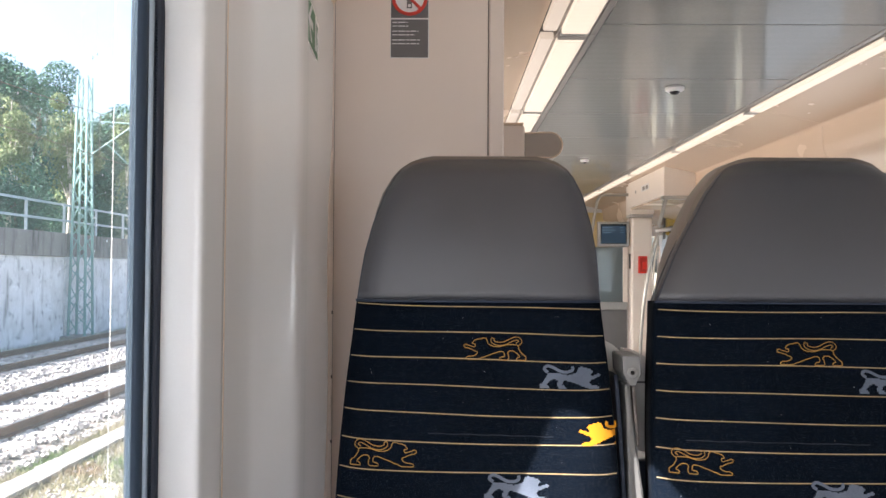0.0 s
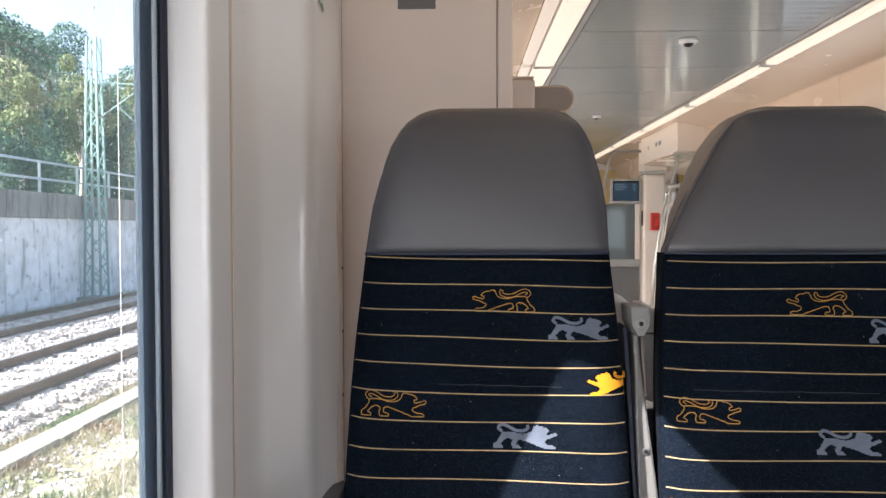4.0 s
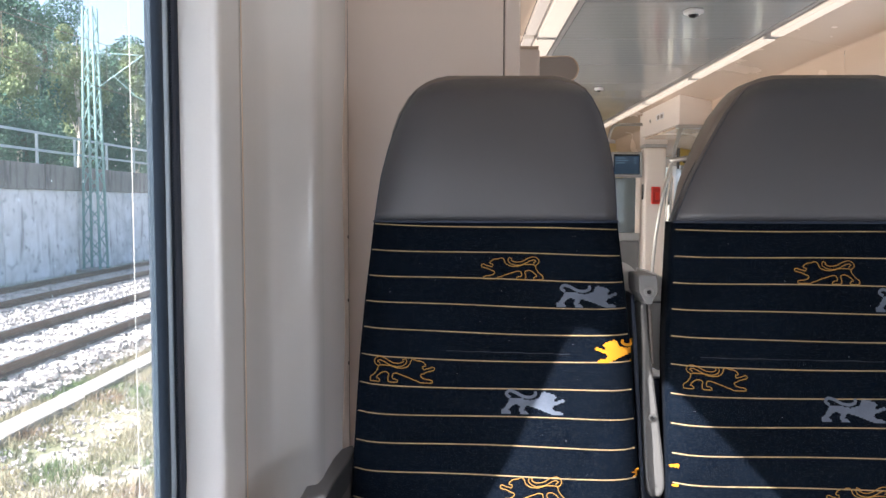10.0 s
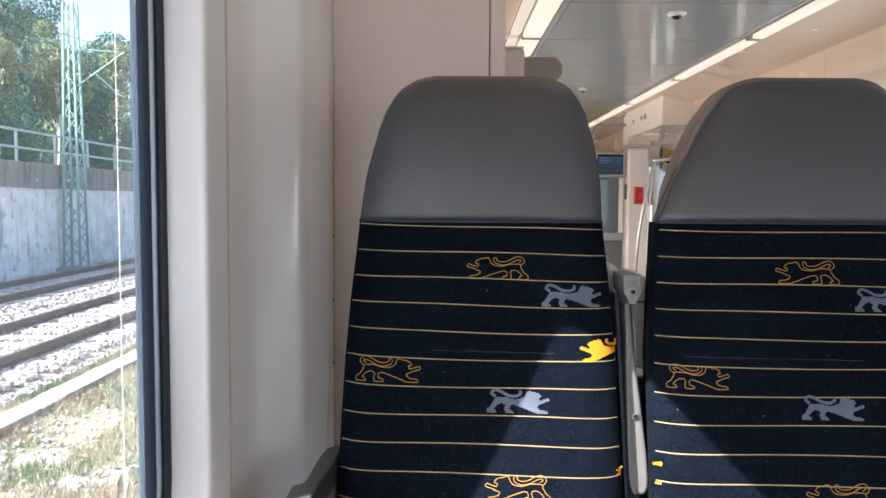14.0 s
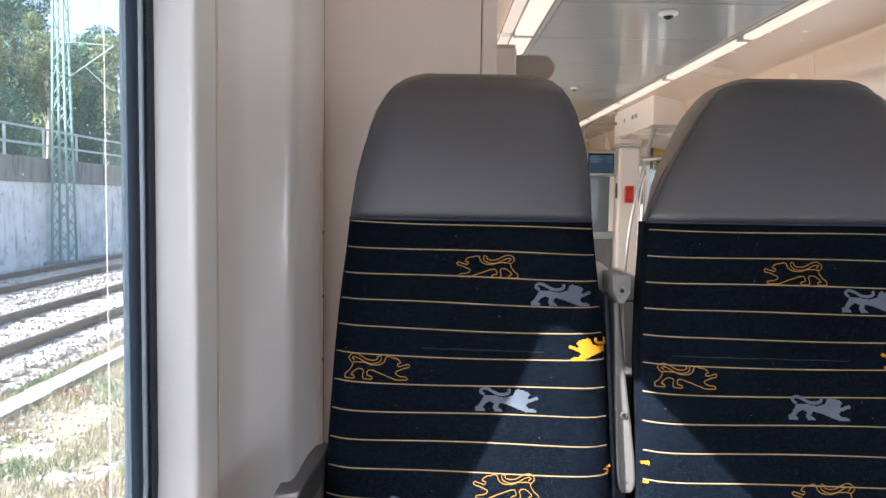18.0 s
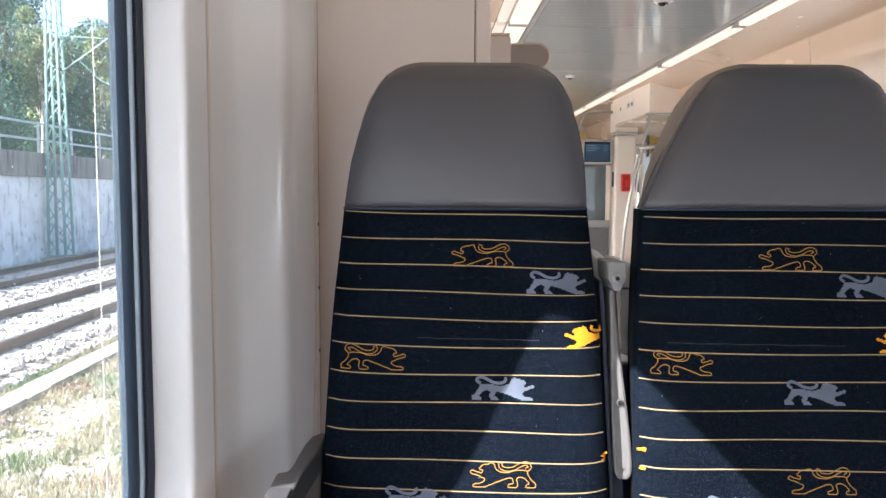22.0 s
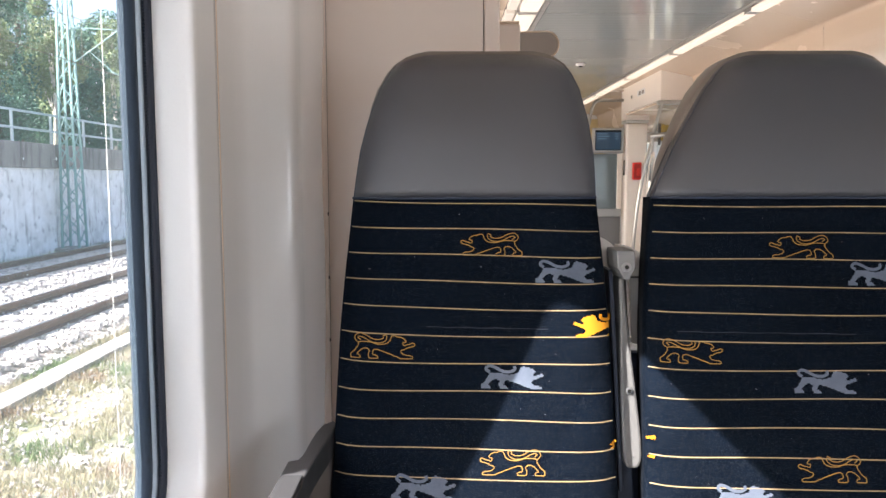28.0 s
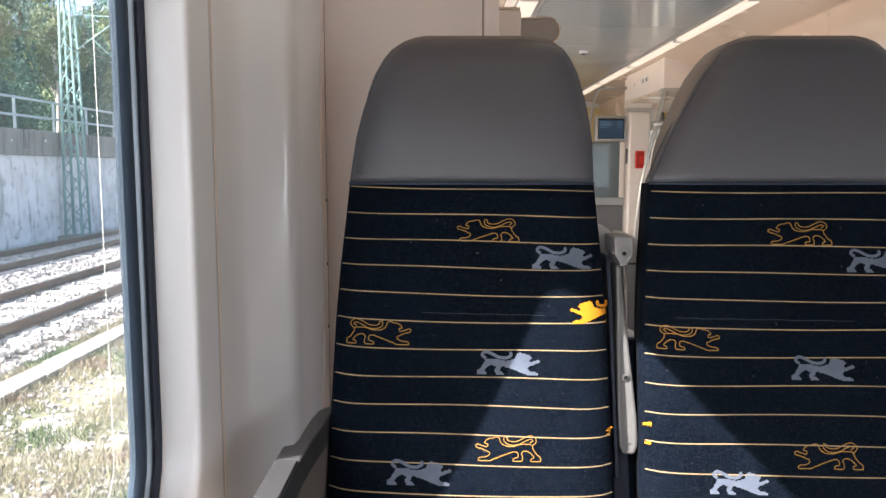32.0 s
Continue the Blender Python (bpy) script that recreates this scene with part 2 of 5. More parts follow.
def ribbed(m):
    """Fine cross ribs in a lit lens."""
    n, l = m.node_tree.nodes, m.node_tree.links
    co, wave, rng_ = n.new("ShaderNodeTexCoord"), n.new("ShaderNodeTexWave"), n.new("ShaderNodeMapRange")
    wave.bands_direction = "Y"
    wave.inputs["Scale"].default_value = 22
    rng_.inputs[3].default_value, rng_.inputs[4].default_value = 0.72 * LAMP_GLOW, 1.1 * LAMP_GLOW
    l.new(co.outputs["Object"], wave.inputs["Vector"])
    l.new(wave.outputs["Fac"], rng_.inputs[0])
    l.new(rng_.outputs[0], bsdf(m).inputs["Emission Strength"])
    return m


# emission that imitates the lamps' bright glow on the left cove
COVEGLOW = glow("painted_cove_glow", (1.0, 0.78, 0.58), 0.62 * LAMP_GLOW)
LENS = ribbed(glow("lamp_lens", (1.0, 0.78, 0.57), LAMP_GLOW))
# outdoors
EARTH = material("dry_grass_ground", (0.15, 0.125, 0.085), 0.95, vary=0.35, scale=1.2, grain=1.0, grain_scale=25, second=(0.095, 0.10, 0.05))
BALLASTBED = material("ballast_bed", (0.20, 0.17, 0.148), 0.95, vary=0.35, scale=3, grain=1.0, grain_scale=22)
STONE = material("ballast_stone", (0.31, 0.285, 0.27), 0.9, vary=0.2, scale=8, island=0.35)
RUST = material("rusty_rail", (0.13, 0.075, 0.05), 0.65, metal=0.3, vary=0.25, scale=4, grain=0.3, grain_scale=60)
RAILTOP = material("worn_rail_head", (0.5, 0.48, 0.46), 0.25, metal=0.9, vary=0.1)
SLEEPER = material("concrete_sleeper", (0.36, 0.33, 0.30), 0.9, vary=0.2, scale=5, grain=0.4, grain_scale=50, island=0.15, obj=True)
CONCRETE = material("weathered_concrete", (0.62, 0.61, 0.60), 0.9, vary=0.15, scale=1.1, grain=0.5, grain_scale=30, second=(0.46, 0.45, 0.44), island=0.1, obj=True)
COPING = material("stained_coping", (0.20, 0.18, 0.165), 0.9, vary=0.2, scale=1.5, grain=0.5, grain_scale=30, island=0.12, obj=True)
TROUGH = material("trough_lid_concrete", (0.20, 0.187, 0.172), 0.9, vary=0.3, scale=3, grain=0.5, grain_scale=40, island=0.12, obj=True)
GALV = material("galvanised_steel", (0.36, 0.42, 0.44), 0.5, metal=0.5, vary=0.1)
BARK = material("bark", (0.07, 0.055, 0.04), 0.95, vary=0.3, scale=12, grain=0.8, grain_scale=60)
LEAF = material("leaves", (0.028, 0.080, 0.056), 0.6, vary=0.25, scale=0.5, second=(0.055, 0.108, 0.062), island=0.5, spec=0.15)
BIRCHLEAF = material("birch_leaves", (0.12, 0.155, 0.055), 0.6, vary=0.25, scale=0.8, second=(0.15, 0.185, 0.085), island=0.4, spec=0.15)
BIRCHBARK = material("birch_bark", (0.55, 0.50, 0.42), 0.8, vary=0.3, scale=6, grain=0.4, grain_scale=40, second=(0.30, 0.26, 0.21))
MASTGREEN = material("mast_green_paint", (0.16, 0.27, 0.25), 0.55, vary=0.12, scale=3)
GRASSBLADE = material("grass_blades", (0.15, 0.14, 0.075), 0.8, vary=0.3, scale=0.7, second=(0.24, 0.205, 0.13), island=0.4)


def patched(m, colour, scale, low, high, shift):
    """Patches of another growth, with a ragged edge."""
    n, l = m.node_tree.nodes, m.node_tree.links
    b = bsdf(m)
    was = b.inputs["Base Color"].links[0].from_socket
    co, mp, nz, mr, mx = n.new("ShaderNodeTexCoord"), n.new("ShaderNodeMapping"), n.new("ShaderNodeTexNoise"), n.new("ShaderNodeMapRange"), n.new("ShaderNodeMix")
    mp.inputs["Location"].default_value = (shift, 2 * shift, 0)
    nz.inputs["Scale"].default_value, nz.inputs["Detail"].default_value = scale, 4
    mr.inputs[1].default_value, mr.inputs[2].default_value = low, high
    mx.data_type = "RGBA"
    mx.inputs[7].default_value = (*colour, 1)
    l.new(co.outputs["Object"], mp.inputs["Vector"])
    l.new(mp.outputs[0], nz.inputs["Vector"])
    l.new(nz.outputs["Fac"], mr.inputs[0])
    l.new(mr.outputs[0], mx.inputs[0])
    l.new(was, mx.inputs[6])
    l.new(mx.outputs[2], b.inputs["Base Color"])


def streaked(m, colour, across, down, low, high):
    """Run-off stains: patches drawn out along the vertical."""
    n, l = m.node_tree.nodes, m.node_tree.links
    patched(m, colour, 1.0, low, high, 2.0)
    mp = [q for q in n if q.bl_idname == "ShaderNodeMapping"][-1]
    mp.inputs["Scale"].default_value = (1.0, across, down)


streaked(CONCRETE, (0.24, 0.23, 0.215), 3.2, 0.55, 0.56, 0.72)
patched(CONCRETE, (0.70, 0.70, 0.70), 1.7, 0.45, 0.80, 4.0)
patched(CONCRETE, (0.33, 0.325, 0.32), 4.5, 0.56, 0.70, 9.0)
streaked(COPING, (0.10, 0.09, 0.08), 4.0, 0.8, 0.50, 0.66)
patched(GRASSBLADE, (0.075, 0.11, 0.035), 1.1, 0.52, 0.62, 3.0)
patched(GRASSBLADE, (0.17, 0.11, 0.065), 1.4, 0.58, 0.68, 11.0)
patched(EARTH, (0.22, 0.195, 0.165), 1.6, 0.50, 0.62, 5.0)


# ---- mesh helpers ----
def solid(name, verts, faces, mat, parent=None, label="", smooth=False):
    me = bpy.data.meshes.new(name)
    me.from_pydata([tuple(v) for v in verts], [], faces)
    bm = bmesh.new()
    bm.from_mesh(me)
    bmesh.ops.recalc_face_normals(bm, faces=bm.faces)
    bm.to_mesh(me)
    bm.free()
    if smooth:
        me.shade_smooth()
    me.materials.append(mat)
    ob = new(name, me)
    if parent:
        ob.parent = parent
        ob.matrix_parent_inverse = parent.matrix_world.inverted()
    if label:
        ob["label"] = label
    return ob


def part(name, bm, mat, parent=None, label="", smooth=False):
    me = bpy.data.meshes.new(name)
    bmesh.ops.recalc_face_normals(bm, faces=bm.faces)
    bm.to_mesh(me)
    bm.free()
    if smooth:
        me.shade_smooth()
    me.materials.append(mat)
    ob = new(name, me)
    if parent:
        ob.parent = parent
    if label:
        ob["label"] = label
    return ob


def thing(name, at, label, category, group="", kind=""):
    e = new(name)
    e.location = at
    e.empty_display_size = 0.05
    bpy.context.view_layer.update()
    return tagged(e, label, category, group, kind)


def rel(parent):
    return Vector(parent.location)


def box_bm(lo, hi, bevel=0.0, seg=2, bm=None):
    bm = bm or bmesh.new()
    lo, hi = Vector(lo), Vector(hi)
    r = bmesh.ops.create_cube(bm, size=1)
    for v in r["verts"]:
        v.co = Vector([(lo[i] + hi[i]) / 2 + v.co[i] * (hi[i] - lo[i]) for i in range(3)])
    if bevel:
        bmesh.ops.bevel(bm, geom=list({e for v in r["verts"] for e in v.link_edges}), offset=bevel, segments=seg, profile=0.5, affect="EDGES")
    return bm


def boxp(name, lo, hi, mat, parent=None, label="", bevel=0.0, seg=2):
    o = rel(parent) if parent else Vector()
    return part(name, box_bm(Vector(lo) - o, Vector(hi) - o, bevel, seg), mat, parent, label, smooth=False)


def tube_bm(points, r, sides=12, bm=None):
    """A round bar along a bent line."""
    bm = bm or bmesh.new()
    pts = [Vector(p) for p in points]
    rings, side = [], None
    for i, p in enumerate(pts):
        d = (pts[min(i + 1, len(pts) - 1)] - pts[max(i - 1, 0)]).normalized()
        if side is None:
            side = d.orthogonal().normalized()
        side = (side - d * side.dot(d)).normalized()
        up = d.cross(side)
        rad = r[i] if isinstance(r, (list, tuple)) else r
        rings.append([bm.verts.new(p + (side * math.cos(a) + up * math.sin(a)) * rad) for a in [2 * math.pi * k / sides for k in range(sides)]])
    for a, b in zip(rings, rings[1:]):
        for k in range(sides):
            bm.faces.new((a[k], a[(k + 1) % sides], b[(k + 1) % sides], b[k]))
    bm.faces.new(rings[0][::-1])
    bm.faces.new(rings[-1])
    return bm


def arc(pts, n=6):
    """Round the corners of a bent line (Catmull-Rom)."""
    p = [Vector(a) for a in pts]
    p = [2 * p[0] - p[1], *p, 2 * p[-1] - p[-2]]
    out = []
    for i in range(1, len(p) - 2):
        for k in range(n):
            t = k / n
            out.append(0.5 * (2 * p[i] + (p[i + 1] - p[i - 1]) * t + (2 * p[i - 1] - 5 * p[i] + 4 * p[i + 1] - p[i + 2]) * t * t + (3 * p[i] - p[i - 1] - 3 * p[i + 1] + p[i + 2]) * t ** 3))
    out.append(p[-2])
    return out


def cyl_bm(center, axis, r, h, sides=20, bevel=0.0, bm=None):
    bm = bm or bmesh.new()
    q = Vector((0, 0, 1)).rotation_difference(Vector(axis).normalized()).to_matrix().to_4x4()
    res = bmesh.ops.create_cone(bm, cap_ends=True, segments=sides, radius1=r, radius2=r, depth=h, matrix=Matrix.Translation(center) @ q)
    if bevel:
        es = [e for e in {e for v in res["verts"] for e in v.link_edges} if len(e.link_faces) == 2 and any(len(f.verts) > 4 for f in e.link_faces)]
        bmesh.ops.bevel(bm, geom=es, offset=bevel, segments=2, profile=0.5, affect="EDGES")
    return bm


def extrude_profile(profile, a, b, axis="y"):
    """A closed outline drawn along an axis, from a to b."""
    def put(p, t):
        return {"y": (p[0], t, p[1]), "z": (p[0], p[1], t), "x": (t, p[0], p[1])}[axis]
    n = len(profile)
    verts = [put(p, a) for p in profile] + [put(p, b) for p in profile]
    faces = [(i, (i + 1) % n, n + (i + 1) % n, n + i) for i in range(n)] + [tuple(range(n))[::-1], tuple(range(n, 2 * n))]
    return verts, faces


def structure(ob, label, category):
    return tagged(ob, label, category, "", "structure")


# ---- the carriage: floor, walls, ceiling ----
Y0, Y1 = -7.2, 10.6
XL, XR = -0.2870, 2.557
MID = 1.135
structure(boxp("floor", (-0.42, Y0, -0.06), (2.70, Y1, 0.0), FLOORMAT), "grey speckled rubber floor of the carriage", "floor")

WIN = dict(y0=-0.78, y1=0.757, z0=0.738, z1=1.55, r=0.075)


def loop(o, x, r=None, n=7, mirror=False, w=WIN):
    """A rounded rectangle round the pane, o outside its edge, in the plane x."""
    rr = max(0.001, w["r"] + o if r is None else r)
    y0, y1, z0, z1 = w["y0"] - o, w["y1"] + o, w["z0"] - o, w["z1"] + o
    pts = []
    for cy, cz, a0 in ((y1 - rr, z1 - rr, 0), (y0 + rr, z1 - rr, 90), (y0 + rr, z0 + rr, 180), (y1 - rr, z0 + rr, 270)):
        for k in range(n):
            a = radians(a0 + 90 * k / (n - 1))
            pts.append((2 * MID - x if mirror else x, cy + rr * math.cos(a), cz + rr * math.sin(a)))
    return pts


def ring(name, loops, mat, parent=None, label="", smooth=True, closed=False):
    n = len(loops[0])
    o = rel(parent) if parent else Vector()
    verts = [Vector(p) - o for lp in loops for p in lp]
    faces = []
    for i in range(len(loops) - (0 if closed else 1)):
        a, b = i * n, ((i + 1) % len(loops)) * n
        faces += [(a + k, a + (k + 1) % n, b + (k + 1) % n, b + k) for k in range(n)]
    me = bpy.data.meshes.new(name)
    me.from_pydata([tuple(v) for v in verts], [], faces)
    if smooth:
        me.shade_smooth()
    me.materials.append(mat)
    ob = new(name, me)
    if parent:
        ob.parent = parent
    if label:
        ob["label"] = label
    return ob


def side_window(name, mirror, w=WIN):
    """A sealed carriage window: pane, rubber gasket with its beads, moulded surround."""
    g = bpy.data.objects.new(name, None)
    scene.collection.objects.link(g)
    structure(g, "sealed carriage window in a dark blue-grey rubber gasket", "window")
    L = lambda o, x, r=None: loop(o, x, r, mirror=mirror, w=w)
    pane = ring("pane", [L(0.03, -0.346), L(-0.35, -0.346, 0.02)], GLASS, g)
    me = bpy.data.meshes.new("pane")
    me.from_pydata(L(0.03, -0.346), [], [tuple(range(28))])
    me.materials.append(GLASS)
    pane.data = me
    pane.visible_shadow = False
    ring("gasket", [L(0.010, -0.352), L(0.014, -0.343), L(0.018, -0.339), L(0.026, -0.338), L(0.03, -0.342), L(0.03, -0.36)], RUBBER, g, "blue-grey rubber gasket")
    ring("bead", [L(0.0305, -0.345), L(0.031, -0.337), L(0.034, -0.335), L(0.037, -0.337), L(0.038, -0.345)], BEAD, g, "thin pale blue bead")
    ring("filler_strip", [L(0.0385, -0.346), L(0.0395, -0.341), L(0.049, -0.340), L(0.0495, -0.346)], RUBBER, g)
    ring("zip_strip", [L(0.050, -0.346), L(0.0505, -0.343), L(0.058, -0.342), L(0.0585, -0.346)], RUBBERDARK, g)
    ring("inner_lip", [L(0.0588, -0.346), L(0.059, -0.338), L(0.066, -0.335), L(0.0675, -0.346)], RUBBERDARK, g)
    # reflected light streak on the pane, drawn as a thin pale line
    ring("pane_streak", [L(-0.0455, -0.3452, 0.05), L(-0.0448, -0.3448, 0.05), L(-0.0441, -0.3452, 0.05)], HAIRLINE, g, "fine pale line in place of a light streak reflected in the pane")
    sgn = (lambda x: 2 * MID - x) if mirror else (lambda x: x)
    teeth = bmesh.new()
    for k in range(170):
        z = w["z0"] + 0.05 + 0.004 * k
        if z > w["z1"] - 0.05:
            break
        xa, xb = sorted((sgn(-0.3425), sgn(-0.3395)))
        box_bm((xa, w["y1"] + 0.0525, z), (xb, w["y1"] + 0.0565, z + 0.002), bm=teeth)
    part("zip_teeth", teeth, RUBBER, g, "row of fine rubber teeth")
    ring("surround", [L(0.0665, -0.346), L(0.067, -0.338), L(0.069, -0.325), L(0.0740, -0.3015), L(0.0762, -0.2955), L(0.0785, -0.2925), L(0.0825, -0.2910), L(0.092, -0.2903), L(0.149, -0.2876, 0.06), L(0.1575, -0.2870, 0.03), L(0.1575, -0.29, 0.03)], REVEAL, g, "moulded off-white window surround")
    return g


REARS = [dict(WIN, y0=a, y1=a + 1.5) for a in (-2.75, -4.72, -6.69)]
near_window = side_window("window_1", False)
# dried drops and dust on the near pane
SPECK = material("dried_drops", (0.75, 0.78, 0.80), 0.8, vary=0.1)
spots = bmesh.new()
dice = random.Random(31)
for k in range(120):
    y, z = dice.uniform(0.30, 0.735), dice.gauss(1.27, 0.14)
    if not 0.80 < z < 1.52:
        continue
    w = dice.uniform(0.0003, 0.0009)
    h = w * dice.uniform(0.8, 2.6)
    spots.faces.new([spots.verts.new((-0.3452, y + w * math.cos(a) * 1.4, z + h * math.sin(a))) for a in (0.3, 1.3, 2.4, 3.4, 4.5, 5.5)])
tagged(part("dried_drops", spots, SPECK, near_window, "small dried water spots on the pane"), kind="stuff")
side_window("window_2", True)
for k, rear in enumerate(REARS):
    side_window("window_%d" % (2 * k + 3), False, rear)
    side_window("window_%d" % (2 * k + 4), True, rear)

# window walls, with the openings left free
for name, mirror in (("wall_left", False), ("wall_right", True)):
    sx = (lambda x: 2 * MID - x) if mirror else (lambda x: x)
    bm = bmesh.new()
    # skin round the windows
    for w in (WIN, *REARS):
        a = [bm.verts.new(p) for p in loop(0.158, XL, 0.03, mirror=mirror, w=w)]
        b = [bm.verts.new(p) for p in loop(0.158, XL, 0.002, mirror=mirror, w=w)]
        n = len(a)
        for k in range(n):
            bm.faces.new((a[k], a[(k + 1) % n], b[(k + 1) % n], b[k]))
    yw0, yw1, zw0, zw1 = WIN["y0"] - 0.158, WIN["y1"] + 0.158, WIN["z0"] - 0.158, WIN["z1"] + 0.158
    for lo, hi in (((XL - 0.10, Y0, 0), (XL, yw1, zw0)), ((XL - 0.10, Y0, zw1), (XL, yw1, 2.16)), *[((XL - 0.10, a["y1"] + 0.158, zw0), (XL, b, zw1)) for a, b in zip(REARS, (yw0, REARS[0]["y0"] - 0.158, REARS[1]["y0"] - 0.158))], ((XL - 0.10, Y0, zw0), (XL, REARS[2]["y0"] - 0.158, zw1))):
        x0, x1 = sorted((sx(lo[0]), sx(hi[0])))
        box_bm((x0, lo[1], lo[2]), (x1, hi[1], hi[2]), bm=bm)
    if mirror:
        box_bm((sx(XL), yw1, 0), (sx(XL - 0.10), 6.5, 0.78), bm=bm)
        box_bm((sx(XL), yw1, 1.56), (sx(XL - 0.10), 6.5, 2.16), bm=bm)
        for y in (yw1, 2.5, 4.4, 6.1):
            box_bm((sx(XL), y, 0.78), (sx(XL - 0.10), y + 0.36, 1.56), bm=bm)
        box_bm((sx(XL), 6.5, 1.95), (sx(XL - 0.10), Y1, 2.16), bm=bm)
        box_bm((sx(XL), 8.0, 0), (sx(XL - 0.10), Y1, 0.82), bm=bm)
        box_bm((sx(XL), 8.0, 1.60), (sx(XL - 0.10), Y1, 1.95), bm=bm)
        for a, b in ((8.0, 8.45), (9.05, 9.15), (9.9, Y1)):
            box_bm((sx(XL), a, 0.82), (sx(XL - 0.10), b, 1.60), bm=bm)
    structure(part(name, bm, WALL), "off-white moulded plastic side wall of the carriage", "wall")

# forward windows of the far side
for k, (a, b) in enumerate(((yw1 + 0.36, 2.5), (2.86, 4.4), (4.76, 6.1))):
    g = bpy.data.objects.new("window_%d" % (k + 9), None)
    scene.collection.objects.link(g)
    structure(g, "carriage window in a dark rubber frame", "window")
    boxp("pane", (2 * MID - XL + 0.05, a + 0.04, 0.82), (2 * MID - XL + 0.056, b - 0.04, 1.52), GLASS, g).visible_shadow = False
    for lo, hi in (((a, 0.78), (a + 0.04, 1.56)), ((b - 0.04, 0.78), (b, 1.56)), ((a + 0.04, 0.78), (b - 0.04, 0.82)), ((a + 0.04, 1.52), (b - 0.04, 1.56))):
        boxp("window_frame", (2 * MID - XL + 0.03, lo[0], lo[1]), (2 * MID - XL + 0.08, hi[0], hi[1]), RUBBER, g)

# the bulging pillar panel between window and partition
prof = arc([(-0.2870, 0.917, 0), (-0.2864, 0.960, 0), (-0.2848, 0.995, 0), (-0.2808, 1.025, 0), (-0.2735, 1.050, 0), (-0.2655, 1.073, 0), (-0.2570, 1.096, 0), (-0.2480, 1.119, 0), (-0.2422, 1.134, 0), (-0.2388, 1.148, 0), (-0.2374, 1.165, 0), (-0.2380, 1.190, 0), (-0.2420, 1.235, 0), (-0.2475, 1.29, 0), (-0.2515, 1.38, 0), (-0.2538, 1.60, 0)], 6)
outline = [(p.x, p.y) for p in prof] + [(-0.38, 1.60), (-0.38, 0.917)]
v, f = extrude_profile(outline, 0.0, 2.16, "z")
pil = structure(solid("wall_pillar", v, f, WALL, smooth=True), "off-white bulging pillar panel beside the window", "wall")
mod = pil.modifiers.new("edge", "EDGE_SPLIT")
mod.split_angle = radians(40)
# flange of the partition, with a wavy edge, lapped over the pillar panel
edge = arc([(0.0, 1.50, 0), (0.60, 1.515, 0), (0.72, 1.535, 0), (0.86, 1.560, 0), (1.00, 1.563, 0), (1.09, 1.548, 0), (1.20, 1.540, 0), (1.33, 1.552, 0), (1.43, 1.580, 0), (1.50, 1.5955, 0), (2.10, 1.5965, 0)], 6)
bm = bmesh.new()
rows = []
for p in edge:
    z, y = p.x, p.y
    rows.append([bm.verts.new(q) for q in ((-0.2560, y, z), (-0.2522, y + 0.0006, z), (-0.2506, y + 0.004, z), (-0.2496, 1.5985, z), (-0.2560, 1.5985, z))])
for a, b in zip(rows, rows[1:]):
    for k in range(5):
        bm.faces.new((a[k], a[(k + 1) % 5], b[(k + 1) % 5], b[k]))
bm.faces.new(rows[0])
bm.faces.new(rows[-1])
structure(part("partition_flange", bm, PARTITION), "beige flange of the partition with a wavy edge on the wall panel", "trim")
structure(boxp("trim", (-0.292, 0.9148, 0.0), (-0.2863, 0.917, 2.1), COVE), "narrow cream joint between surround and pillar panel", "trim")
for z in (0.790, 0.932, 1.074):
    r = part("rivet", cyl_bm((-0.2492, 1.590, z), (1, 0, 0), 0.0038, 0.003, 10, 0.001), SEAM)
    tagged(r, "small dark rivet in the wall panel", "rivet", "rivets in the wall")

# left wall beyond the partition
bm = box_bm((XL - 0.1, 1.63, 0), (XL, Y1, 0.78))
box_bm((XL - 0.1, 1.63, 1.56), (XL, Y1, 2.16), bm=bm)
FORWARD = ((3.15, 4.65), (4.95, 6.45), (6.75, 8.25))
for a, b in zip((1.63, 4.65, 6.45, 8.25), (3.15, 4.95, 6.75, Y1)):
    box_bm((XL - 0.1, a, 0.78), (XL, b, 1.56), bm=bm)
structure(part("wall_left_far", bm, WALL), "off-white side wall beyond the partition", "wall")

# forward windows on the near side
for k, (a, b) in enumerate(FORWARD):
    g = bpy.data.objects.new("window_%d" % (k + 12), None)
    scene.collection.objects.link(g)
    structure(g, "carriage window in a dark rubber frame", "window")
    boxp("pane", (XL - 0.056, a + 0.04, 0.82), (XL - 0.05, b - 0.04, 1.52), GLASS, g).visible_shadow = False
    for lo, hi in (((a, 0.78), (a + 0.04, 1.56)), ((b - 0.04, 0.78), (b, 1.56)), ((a + 0.04, 0.78), (b - 0.04, 0.82)), ((a + 0.04, 1.52), (b - 0.04, 1.56))):
        boxp("window_frame", (XL - 0.08, lo[0], lo[1]), (XL - 0.03, hi[0], hi[1]), RUBBER, g)

# partition behind the window seat
part_bm = box_bm((-0.2535, 1.60, 0), (0.0945, 1.635, 2.10), 0.001, 1)
# corner joint, coloured taupe to draw the shade in the corner
structure(boxp("corner_joint", (-0.2495, 1.5980, 0), (-0.2487, 1.5995, 2.098), SHELL), "narrow taupe joint in the corner of wall and partition, with the shade in its colour", "trim")
partition = structure(part("partition", part_bm, PARTITION), "plain beige laminate partition behind the window seat", "partition")
structure(boxp("partition_post", (0.0965, 1.597, 0), (0.1305, 1.64, 2.10), PARTITION, bevel=0.004), "beige post that edges the partition", "partition")
